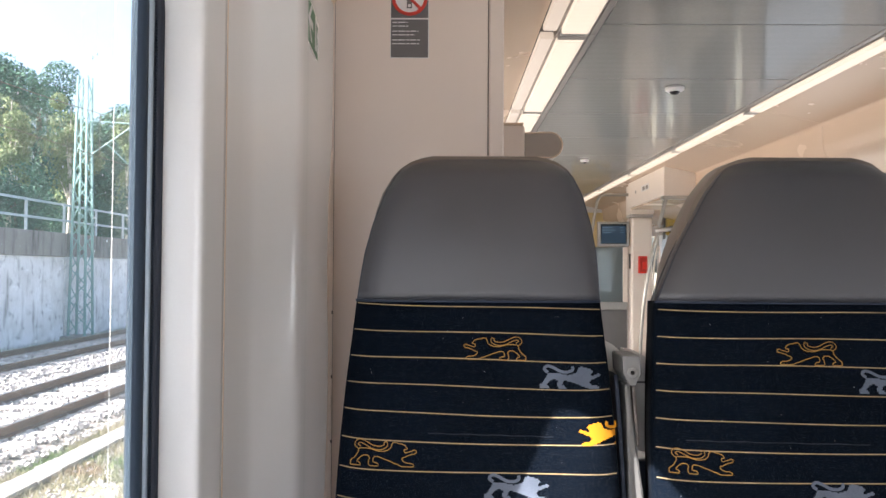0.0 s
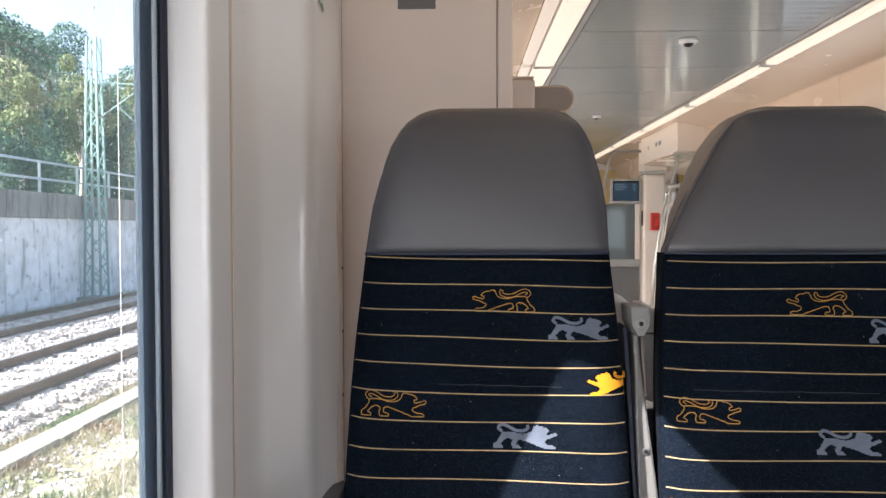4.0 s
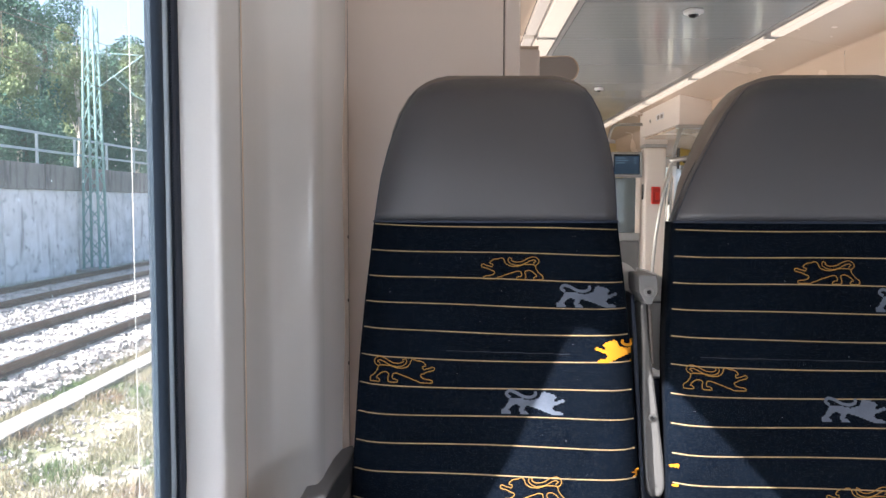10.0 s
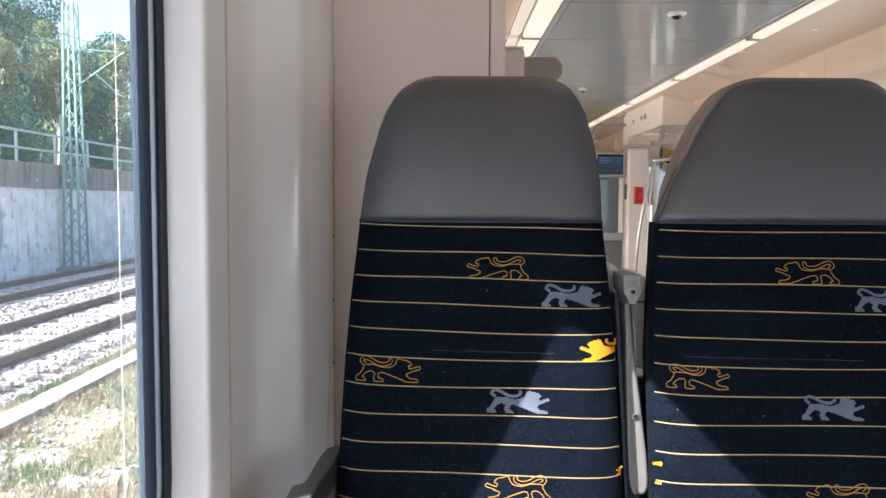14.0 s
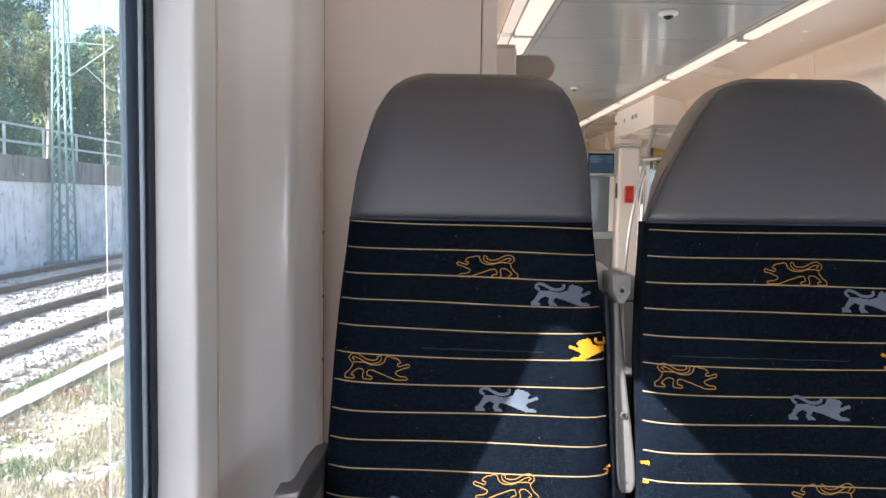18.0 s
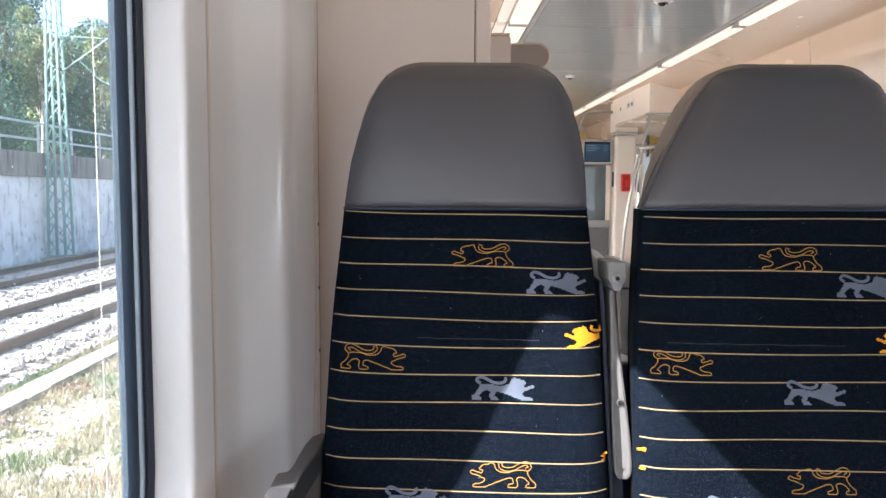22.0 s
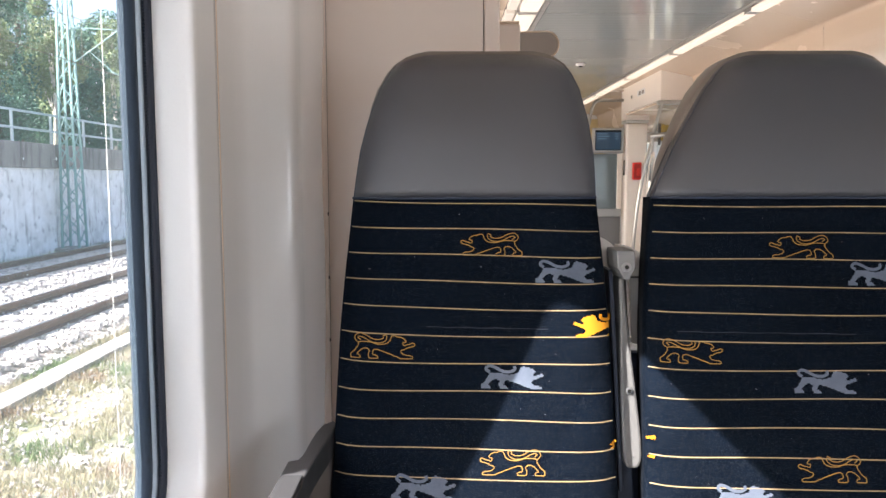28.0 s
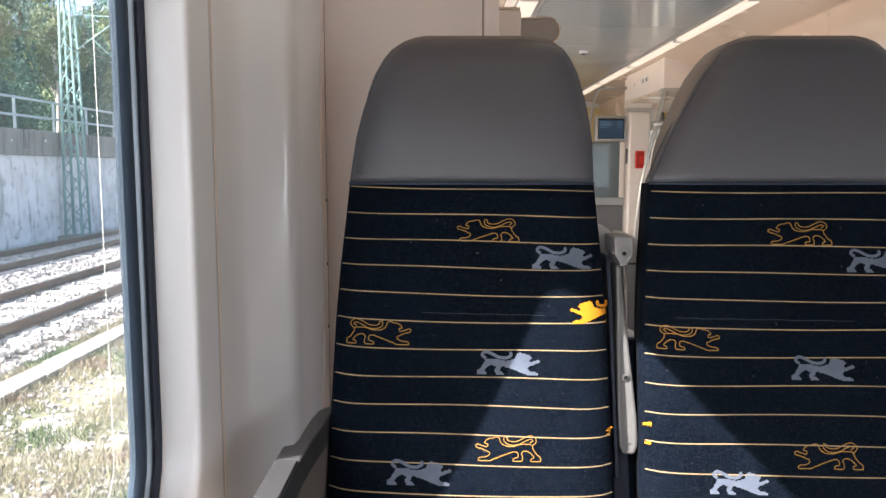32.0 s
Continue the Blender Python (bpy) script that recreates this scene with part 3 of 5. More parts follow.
structure(boxp("partition_joint", (0.0935, 1.606, 0), (0.0975, 1.632, 2.098), ARMBROWN), "dark joint between partition and post", "trim")

# end walls
structure(boxp("wall_back", (-0.42, Y0 - 0.08, 0), (2.70, Y0, 2.2), WALL), "plain closing wall of the carriage", "wall")
structure(boxp("wall_end", (-0.42, Y1, 0), (2.70, Y1 + 0.08, 2.2), WALL), "off-white end wall of the carriage", "wall")
# pale yellow gangway panel at the far end
structure(boxp("gangway_panel", (0.62, Y1 - 0.03, 1.43), (1.30, Y1 - 0.002, 2.08), CREAMY, bevel=0.01), "pale yellow gangway end panel", "panel")
structure(boxp("gangway_panel_side", (1.75, Y1 - 0.03, 1.50), (2.3, Y1 - 0.002, 1.99), CREAMY, bevel=0.01), "pale yellow end wall panel", "panel")

# ---- ceiling ----
bm = bmesh.new()
ys = [Y0] + [2.75 + 0.81 * k for k in range(-12, 10)] + [Y1]
for a, b in zip(ys, ys[1:]):
    box_bm((0.590, a + 0.0045, 2.103), (1.680, b - 0.0045, 2.125), 0.001, 1, bm=bm)
structure(part("ceiling", bm, CEILING), "glossy grey metal ceiling panels with fine seams", "ceiling")
structure(boxp("ceiling_backing", (0.588, Y0, 2.126), (1.682, Y1, 2.14), SEAM), "dark lining above the ceiling panels", "ceiling")


def cove(name, mirror):
    if mirror:
        # a slanting soffit, then a sharp corner and an upright fascia
        p = [Vector(q) for q in ((0.472, 2.114, 0), (0.385, 2.097, 0), (0.24, 2.067, 0), (0.101, 2.0375, 0), (0.095, 2.0345, 0), (0.091, 2.030, 0), (0.0885, 2.022, 0))]
        p += arc([(0.087, 2.015, 0), (0.085, 1.96, 0), (0.078, 1.89, 0), (0.050, 1.82, 0), (-0.03, 1.77, 0), (-0.15, 1.74, 0), (-0.285, 1.72, 0)], 5)
    else:
        p = arc([(0.362, 2.115, 0), (0.30, 2.10, 0), (0.16, 2.06, 0), (-0.02, 1.985, 0), (-0.17, 1.87, 0), (-0.285, 1.72, 0)], 5)
    bm = bmesh.new()
    segs = [Y0] + [-1.45 + 1.15 * k for k in range(-4, 11)] + [Y1]
    for a, b in zip(segs, segs[1:]):
        if not mirror and a < 1.6 < b:
            pieces = ((a, 1.598), (1.637, b))
        else:
            pieces = ((a, b),)
        for a2, b2 in pieces:
            rows = []
            for q in p:
                x = 2 * MID - q.x if mirror else q.x
                rows.append((bm.verts.new((x, a2 + 0.0018, q.y)), bm.verts.new((x, b2 - 0.0018, q.y)), bm.verts.new((x, b2 - 0.0018, q.y + 0.02)), bm.verts.new((x, a2 + 0.0018, q.y + 0.02))))
            for r, s in zip(rows, rows[1:]):
                for k in range(4):
                    bm.faces.new((r[k], r[(k + 1) % 4], s[(k + 1) % 4], s[k]))
            bm.faces.new(rows[0])
            bm.faces.new(rows[-1])
    structure(part(name, bm, COVE, smooth=False), "cream curved cove panels under the lamp strip", "ceiling")
    x0, x1 = sorted(((2 * MID - 0.6) if mirror else -0.4, (2 * MID + 0.4) if mirror else 0.6))
    structure(boxp(name + "_backing", (x0, Y0, 2.142), (x1, Y1, 2.20), SEAM), "dark roof lining above the cove", "ceiling")


cove("cove_left", False)
cove("cove_right", True)


# ---- lamp strips ----
def lamp_segment(mirror, a, b):
    sx = (lambda x: 2 * MID - x) if mirror else (lambda x: x)
    t = thing("ceiling_light", (sx(0.49), (a + b) / 2, 2.10), "long lit ceiling lamp with a warm white lens", "lamp", "ceiling lamps in two strips")

    def bx(name, x0, x1, ya, yb, z0, z1, mat, bevel=0.0):
        lo, hi = sorted((sx(x0), sx(x1)))
        return boxp(name, (lo, ya, z0), (hi, yb, z1), mat, t, bevel=bevel)
    bx("lens", 0.474 if mirror else 0.437, 0.541, a + 0.045, b - 0.045, 2.078, 2.12, LENS, 0.006)
    if not mirror:
        # glowing strip added for the bright cove beside the lens, no second lamp
        bx("cove_glow_strip", 0.366, 0.421, a + 0.045, b - 0.045, 2.090, 2.12, COVEGLOW, 0.006)
        bx("edge_rail", 0.4255, 0.434, a, b, 2.096, 2.135, RAILTRIM, 0.002)
    bx("inner_rail", 0.544, 0.552, a, b, 2.098 if mirror else 2.090, 2.135, RAILTRIM, 0.003)
    bx("ceiling_rail", 0.556, 0.584, a, b, 2.102 if mirror else 2.094, 2.135, RAILTRIM, 0.003)
    bx("end_cap", 0.474 if mirror else 0.435, 0.543, a, a + 0.043, 2.084, 2.125, RAILTRIM, 0.002)
    bx("end_cap", 0.474 if mirror else 0.435, 0.543, b - 0.043, b, 2.084, 2.125, RAILTRIM, 0.002)
    return t


for mirror in (False, True):
    edges = [4.26 + 1.42 * k for k in range(-8, 6)]
    for a, b in zip(edges, edges[1:]):
        lamp_segment(mirror, a + 0.002, b - 0.002)


# ---- dome cameras ----
def dome(x, y, s=1.0):
    t = thing("dome_camera", (x, y, 2.10), "small white dome camera with a black eye under the ceiling", "camera", "dome cameras")
    o = rel(t)
    part("base", cyl_bm((0, 0, -0.006), (0, 0, 1), 0.075 * s, 0.018, 28, 0.006), SIGNWHITE, t, "round white base", smooth=True)
    bm = bmesh.new()
    bmesh.ops.create_uvsphere(bm, u_segments=20, v_segments=10, radius=0.042 * s)
    for v in bm.verts:
        v.co.z = v.co.z * 0.75 - 0.016
    part("dome", bm, BLACK, t, "smoked black dome", smooth=True)
    part("ring", tube_bm([(0.045 * s * math.cos(k * math.pi / 12), 0.045 * s * math.sin(k * math.pi / 12), -0.017) for k in range(25)], 0.005, 8), SIGNWHITE, t, smooth=True)


dome(1.15, 3.72, 0.65)
dome(1.145, 6.22, 0.52)

# ---- stickers ----
PY = 1.5985


def bars(parent, x0, z, rows, mat, y):
    """Lines of small print as short plain bars, word by word."""
    o = rel(parent)
    for w, dz in rows:
        x, k = x0, 0
        while x < x0 + w:
            x1 = min(x + (0.011, 0.016, 0.007, 0.013)[k % 4], x0 + w)
            part("print_line", box_bm(Vector((x, y - 0.0006, z - dz)) - o, Vector((x1, y, z - dz + 0.0019)) - o), mat, parent)
            x, k = x1 + 0.0022, k + 1


s = thing("notice_sticker", (-0.0815, PY, 1.69), "grey sticker with lines of small white print on the partition", "sign")
boxp("border", (-0.1252, PY - 0.0006, 1.6448), (-0.0388, PY + 0.0005, 1.7332), SIGNWHITE, s)
boxp("backing", (-0.1240, PY - 0.0012, 1.646), (-0.0400, PY + 0.0005, 1.7320), SIGNGREY, s)
bars(s, -0.1205, 1.7245, ((0.034, 0), (0.036, 0.0085), (0.058, 0.020), (0.049, 0.0285), (0.062, 0.040), (0.060, 0.0485)), SIGNWHITE, PY - 0.0012)
s = thing("prohibition_sticker", (-0.0815, PY, 1.78), "grey sticker with a red barred circle on white", "sign")
boxp("border", (-0.1252, PY - 0.0006, 1.7343), (-0.0388, PY + 0.0005, 1.8272), SIGNWHITE, s)
boxp("backing", (-0.1240, PY - 0.0012, 1.7355), (-0.0400, PY + 0.0005, 1.826), SIGNGREY, s)
o = rel(s)
part("disc", cyl_bm(Vector((-0.082, PY - 0.0014, 1.7805)) - o, (0, 1, 0), 0.035, 0.001, 40), SIGNWHITE, s)
part("red_ring", tube_bm([Vector((-0.082 + 0.036 * math.cos(k * math.pi / 24), PY - 0.0012, 1.7805 + 0.036 * math.sin(k * math.pi / 24))) - o for k in range(49)], 0.0042, 6), SIGNRED, s)
part("red_bar", tube_bm([Vector((-0.108, PY - 0.0025, 1.8065)) - o, Vector((-0.056, PY - 0.0025, 1.7545)) - o], 0.0036, 6), SIGNRED, s)
boxp("pictogram", (-0.0885, PY - 0.0024, 1.757), (-0.0765, PY - 0.0014, 1.797), SIGNGREY, s, "plain dark pictogram")
boxp("pictogram_window", (-0.0860, PY - 0.0030, 1.760), (-0.0795, PY - 0.0024, 1.766), SIGNWHITE, s)

s = thing("exit_sign", (-0.2508, 1.345, 1.62), "green exit sticker with a white arrow and door", "sign")
o = rel(s)


def flat_yz(pts, parent, name, mat, lift=0.0):
    """A thin flat shape on the slanting wall panel, from (y, z) corners."""
    o = rel(parent)
    n = len(pts)
    pts = [(-0.2415 - 0.066 * (y - 1.262) + lift, 1.220 + 1.17 * (y - 1.262), z) for y, z in pts]
    vs = [Vector((x - 0.0008, y, z)) - o for x, y, z in pts] + [Vector((x, y, z)) - o for x, y, z in pts]
    fs = [tuple(range(n))[::-1], tuple(range(n, 2 * n))] + [(i, (i + 1) % n, n + (i + 1) % n, n + i) for i in range(n)]
    me = bpy.data.meshes.new(name)
    me.from_pydata([tuple(q) for q in vs], [], fs)
    me.materials.append(mat)
    ob = new(name, me)
    ob.parent = parent


flat_yz([(1.262, 1.576), (1.432, 1.576), (1.432, 1.662), (1.262, 1.662)], s, "border", SIGNWHITE, -0.0010)
flat_yz([(1.266, 1.580), (1.428, 1.580), (1.428, 1.658), (1.266, 1.658)], s, "backing", SIGNGREEN, -0.0004)
flat_yz([(1.285, 1.621), (1.318, 1.654), (1.334, 1.654), (1.309, 1.628), (1.345, 1.628), (1.345, 1.614), (1.309, 1.614), (1.334, 1.588), (1.318, 1.588)], s, "arrow", SIGNWHITE)
flat_yz([(1.372, 1.590), (1.372, 1.655), (1.422, 1.655), (1.422, 1.590), (1.412, 1.590), (1.412, 1.645), (1.382, 1.645), (1.382, 1.590)], s, "door_frame", SIGNWHITE)
flat_yz([(1.386, 1.592), (1.396, 1.612), (1.390, 1.628), (1.400, 1.638), (1.408, 1.628), (1.402, 1.612), (1.410, 1.592), (1.403, 1.592), (1.397, 1.605), (1.393, 1.592)], s, "pictogram", SIGNWHITE)

# ---- seats ----
W_Z = (0.40, 0.67, 0.84, 0.92, 1.00, 1.07, 1.122, 1.154, 1.195, 1.246, 1.300, 1.329, 1.345, 1.357, 1.3635, 1.3680)
W_W = (0.216, 0.211, 0.2090, 0.2075, 0.2035, 0.198, 0.1945, 0.193, 0.1900, 0.181, 0.165, 0.150, 0.138, 0.122, 0.106, 0.085)
SEAM_Z = 1.1215


class Back:
    """The front face of one seat back: point(u, z) for u from -1 to 1."""
    def __init__(self, cx_low, cx_seam, cx_high, cx_top, *width):
        self.c, self.width = (cx_low, cx_seam, cx_high, cx_top), width

    def half(self, z):
        return float(np.interp(z, W_Z, W_W) * np.interp(z, (1.12, 1.19, 1.255, 1.34), self.width))

    def mid(self, z):
        return float(np.interp(z, (0.67, 1.12, 1.25, 1.36), (*self.c[:2], self.c[2], self.c[3])))

    def y(self, u, z):
        y = 1.11 - 0.32 * (1.124 - z)
        y += 0.006 * math.sin((z - 0.62) * 9.0) * (1 - u * u) * (1 if z < SEAM_Z else 0)
        y += 0.022 * abs(u) ** 10 + 0.004 * u * u - 0.006
        if z > SEAM_Z:
            y -= 0.010 * math.sin(math.pi * min(1, (z - SEAM_Z) / 0.20)) * (1 - u ** 4)
            y += 0.045 * max(0, (z - 1.305) / 0.057) ** 3
        return y

    def point(self, u, z, lift=0.0):
        return Vector((self.mid(z) + u * self.half(z), self.y(u, z) - lift, z))

    def at_x(self, x, z, lift=0.0):
        return self.point((x - self.mid(z)) / self.half(z), z, lift)


def cushion(name, back, zs, us, thick, mat, parent, label="", shrink=0.985):
    """A padded slab: front face, rim and back."""
    o = rel(parent)
    nz, nu = len(zs), len(us)
    verts, faces = [], []
    for z in zs:
        for u in us:
            verts.append(back.point(u, z) - o)
    for z in zs:
        for u in us:
            q = back.point(u * shrink, z) - o
            q.y = 1.11 - 0.32 * (1.124 - z) + thick - o.y
            verts.append(q)
    m = nz * nu
    for i in range(nz - 1):
        for k in range(nu - 1):
            a = i * nu + k
            faces.append((a, a + 1, a + nu + 1, a + nu))
            faces.append((m + a, m + a + nu, m + a + nu + 1, m + a + 1))
    edge = [k for k in range(nu)] + [i * nu + nu - 1 for i in range(1, nz)] + [(nz - 1) * nu + k for k in range(nu - 2, -1, -1)] + [i * nu for i in range(nz - 2, 0, -1)]
    for a, b in zip(edge, edge[1:] + edge[:1]):
        faces.append((a, b, m + b, m + a))
    me = bpy.data.meshes.new(name)
    me.from_pydata([tuple(v) for v in verts], [], faces)
    bm = bmesh.new()
    bm.from_mesh(me)
    bmesh.ops.recalc_face_normals(bm, faces=bm.faces)
    bm.to_mesh(me)
    bm.free()
    me.shade_smooth()
    me.materials.append(mat)
    ob = new(name, me)
    ob.parent = parent
    if label:
        ob["label"] = label
    return ob


def ribbon(name, pts, width, mat, parent, up=None):
    """A flat woven line, a little proud of the cloth."""
    o = rel(parent)
    vs, fs = [], []
    n = len(pts)
    for i, p in enumerate(pts):
        d = (pts[min(i + 1, n - 1)] - pts[max(i - 1, 0)])
        s = Vector((-d.z, 0, d.x)).normalized() * (width / 2)
        s.y = s.z * 0.32
        vs += [p - s - o, p + s - o]
    for i in range(n - 1):
        fs.append((2 * i, 2 * i + 1, 2 * i + 3, 2 * i + 2))
    me = bpy.data.meshes.new(name)
    me.from_pydata([tuple(v) for v in vs], [], fs)
    me.materials.append(mat)
    ob = new(name, me)
    ob.parent = parent
    return ob


# the woven motif, as a plain stylised shape one unit wide
MOTIF = [(0, 0), (.14, 0), (.14, .04), (.10, .06), (.17, .13), (.24, .15), (.29, .12), (.28, .05), (.30, 0), (.43, 0), (.41, .04), (.35, .06), (.39, .14), (.58, .08), (.72, .03), (.80, 0), (.96, 0), (.96, .04), (.84, .06), (.79, .11), (.86, .15), (1, .20), (.98, .24), (.85, .20), (.82, .24), (.87, .26), (.83, .31), (.75, .33), (.68, .35), (.64, .33), (.60, .25), (.45, .21), (.28, .25), (.14, .24), (.10, .16), (.05, .10), (0, .06)]
CURL = [(.14, .25), (.08, .30), (.13, .35), (.22, .33), (.34, .27), (.46, .26), (.54, .30), (.53, .35)]


def inside(u, v):
    """Whether a point lies in the motif's outline."""
    hit = False
    for (ax, ay), (bx, by) in zip(MOTIF, MOTIF[1:] + MOTIF[:1]):
        if (ay > v) != (by > v) and u < ax + (v - ay) / (by - ay) * (bx - ax):
            hit = not hit
    return hit


def stitched(points, step=0.0165):
    """An outline that follows the weave from thread to thread."""
    row = []
    for p in points:
        q = (round(p.x / step) * step, round(p.y / step) * step)
        q = (0.6 * q[0] + 0.4 * p.x, 0.6 * q[1] + 0.4 * p.y)
        if not row or (Vector(q) - Vector(row[-1])).length > 0.6 * step:
            row.append(q)
    return row


def motif(back, x0, z0, size, flip, filled, mat, parent, clip=None):
    def put(p, lift):
        u = 1 - p[0] if flip else p[0]
        x, z = x0 + u * size, z0 + p[1] * size * 0.98 - 0.018 * (x0 + u * size - back.mid(z0))
        if clip:
            x = min(x, clip)
        return back.at_x(x, z, lift)
    if filled:
        o = rel(parent)
        bm = bmesh.new()
        step = 0.0185
        for i in range(55):
            for k in range(22):
                u, v = (i + 0.5) * step, (k + 0.5) * step
                if not inside(u, v):
                    continue
                quad = [(u - step / 2, v - step / 2), (u + step / 2, v - step / 2), (u + step / 2, v + step / 2), (u - step / 2, v + step / 2)]
                if clip and put((u, v), 0).x > clip - 0.001:
                    continue
                bm.faces.new([bm.verts.new(put(q, 0.0010) - o) for q in quad])
        bmesh.ops.remove_doubles(bm, verts=bm.verts, dist=0.00005)
        ob = part("woven_motif", bm, mat, parent)
    else:
        ob = ribbon("woven_motif", [put(q, 0.0010) for q in stitched(arc([(*c, 0) for c in MOTIF + MOTIF[:1]], 4))], 0.0013, mat, parent)
    spine = arc([(*c, 0) for c in CURL], 3)
    if not filled:
        # the tail is an outline too: both flanks and the tip
        flank = []
        for side in (1, -1):
            row = []
            for k, p in enumerate(spine):
                d = (spine[min(k + 1, len(spine) - 1)] - spine[max(k - 1, 0)]).normalized()
                row.append(p + side * 0.026 * Vector((-d.y, d.x, 0)))
            flank += row if side == 1 else row[::-1]
        spine = flank
    curl = ribbon("woven_curl", [put((p.x, p.y), 0.0011) for p in spine], 0.0044 if filled else 0.0012, mat, parent)
    curl.parent = ob


LINT = material("pale_lint", (0.30, 0.30, 0.31), 0.9, vary=0.3, scale=90)
SCUFF = material("scuffed_pile", (0.035, 0.042, 0.055), 0.9, vary=0.5, scale=40)


def seat(back, label, motifs, slope, z_first, pitch, scuffs=()):
    cx = back.mid(0.7)
    t = thing("train_seat", (cx, 1.0, 0.0), label, "seat", "pair of train seats")
    us = [math.sin(k / 12 * math.pi / 2) for k in range(-12, 13)]
    pad = cushion("backrest", back, [0.40 + k * (SEAM_Z - 0.0015 - 0.40) / 28 for k in range(29)], us, 0.080, FABRIC, t, "navy velour backrest with fine gold stripes")
    zs = [SEAM_Z + k * (1.30 - SEAM_Z) / 12 for k in range(13)] + [1.314, 1.329, 1.339, 1.348, 1.354, 1.360, 1.3635, 1.3660, 1.368]
    head = cushion("headrest", back, zs, us, 0.060, LEATHER, t, "smooth grey leather headrest", shrink=0.99)
    o = rel(t)
    # seam roll between leather and cloth
    part("seam_roll", tube_bm([back.point(u, SEAM_Z - 0.001, -0.001) - o for u in us], 0.0024, 8), RUBBERDARK, pad, smooth=True)
    # edge welt along the headrest
    rim = [back.point(-0.992, z, -0.030) - o for z in zs] + [back.point(0.992, z, -0.030) - o for z in zs[::-1]]
    part("welt", tube_bm(rim, 0.0022, 6), LEATHER, head, smooth=True)
    for side in (-0.993, 0.993):
        ribbon("edge_seam", [back.point(side, z, 0.0006) for z in zs[:16]], 0.0013, RUBBERDARK, t).parent = head
    # hard shell behind
    sh = Back(*back.c, *[q * k for q, k in zip(back.width, (0.93, 0.985, 1.03, 1.055))])
    zs2 = [0.38 + k * 0.08 for k in range(11)] + [1.22, 1.27, 1.30, 1.329, 1.345, 1.357, 1.3635, 1.3675]
    vs, fs = [], []
    prof = [(-0.980, 0.040), (-1.0, 0.048), (-1.003, 0.100), (-0.97, 0.116), (0, 0.124), (0.97, 0.116), (1.003, 0.100), (1.0, 0.048), (0.980, 0.040)]
    for z in zs2:
        for u, d in prof:
            q = sh.point(u, z)
            q.y = 1.11 - 0.32 * (1.124 - z) + d
            vs.append(q - o)
    m = len(prof)
    for i in range(len(zs2) - 1):
        for k in range(m):
            fs.append((i * m + k, i * m + (k + 1) % m, (i + 1) * m + (k + 1) % m, (i + 1) * m + k))
    fs.append(tuple(range(m))[::-1])
    fs.append(tuple(range((len(zs2) - 1) * m, len(zs2) * m)))
    me = bpy.data.meshes.new("back_shell")
    me.from_pydata([tuple(q) for q in vs], [], fs)
    me.shade_smooth()
    me.materials.append(SHELL)
    sp = new("back_shell", me)
    sp.parent = t
    sp["label"] = "taupe plastic back shell"
    # seat cushion and pedestal
    w = back.width[0] * 0.205
    part("seat", box_bm(Vector((cx - w, 0.47, 0.36)) - o, Vector((cx + w, 0.93, 0.47)) - o, 0.03, 4), FABRIC, t)
    part("seat_pan", box_bm(Vector((cx - w, 0.50, 0.31)) - o, Vector((cx + w, 1.0, 0.357)) - o, 0.01, 2), SHELL, t)
    part("pedestal", box_bm(Vector((cx - 0.08, 0.66, 0.0)) - o, Vector((cx + 0.08, 0.86, 0.309)) - o, 0.015, 2), ARMDARK, t)
    # woven stripes
    for k in range(17):
        z = z_first - pitch * k
        if z < 0.47:
            break
        pts = []
        for j in range(25):
            u = -0.985 + 1.97 * j / 24
            zz = z - slope * u + 0.0012 * math.sin(3.0 * u + k)
            pts.append(back.point(u, zz, 0.0010))
        ribbon("woven_stripe", pts, 0.0016, CREAM, t)
    # lint caught in the pile
    specks = bmesh.new()
    for k in range(60):
        u, z, r = dice.uniform(-0.95, 0.95), dice.uniform(0.62, 1.10), dice.uniform(0.0002, 0.00055)
        a = dice.uniform(0, 3.14)
        p = back.point(u, z, 0.0009) - o
        specks.faces.new([specks.verts.new(p + Vector((math.cos(a + b) * r * q, 0.32 * math.sin(a + b) * r * q, math.sin(a + b) * r * q))) for b, q in ((0, 1.8), (1.6, 0.7), (3.1, 1.8), (4.7, 0.7))])
    tagged(part("lint", specks, LINT, t, "pale specks of lint"), kind="stuff")
    # faint scuffs across the pile
    for z, a, b in scuffs:
        ribbon("scuff", [back.at_x(a + (b - a) * k / 12, z - 0.004 * k / 12 + 0.0005 * math.sin(2.1 * k), 0.0008) for k in range(13)], 0.0007, SCUFF, t)
    for x0, z0, size, flip, filled, mat, clip in motifs:
        motif(back, x0, z0, size, flip, filled, mat, t, clip)
    return t


LEFT = Back(0.0515, 0.0565, 0.0638, 0.070, 1.0, 1.0, 1.0, 1.0)
RIGHT = Back(0.545, 0.562, 0.5935, 0.618, 1.145, 1.080, 1.022, 0.965)
seat(LEFT, "window-side seat with grey leather headrest and striped navy cloth", [
    (0.034, 1.034, 0.093, True, False, GOLD, None), (0.147, 0.994, 0.095, False, True, SILVER, None), (0.203, 0.9145, 0.095, True, True, ORANGE, 0.2615),
    (-0.134, 0.880, 0.096, False, False, GOLD, None), (0.062, 0.840, 0.094, False, True, SILVER, None), (0.060, 0.7225, 0.093, True, False, GOLD, None),
    (-0.070, 0.688, 0.094, False, True, SILVER, None), (0.252, 0.756, 0.03, True, True, ORANGE, 0.2615)], 0.0045, 1.1125, 0.0396, [(0.928, -0.02, 0.165)])
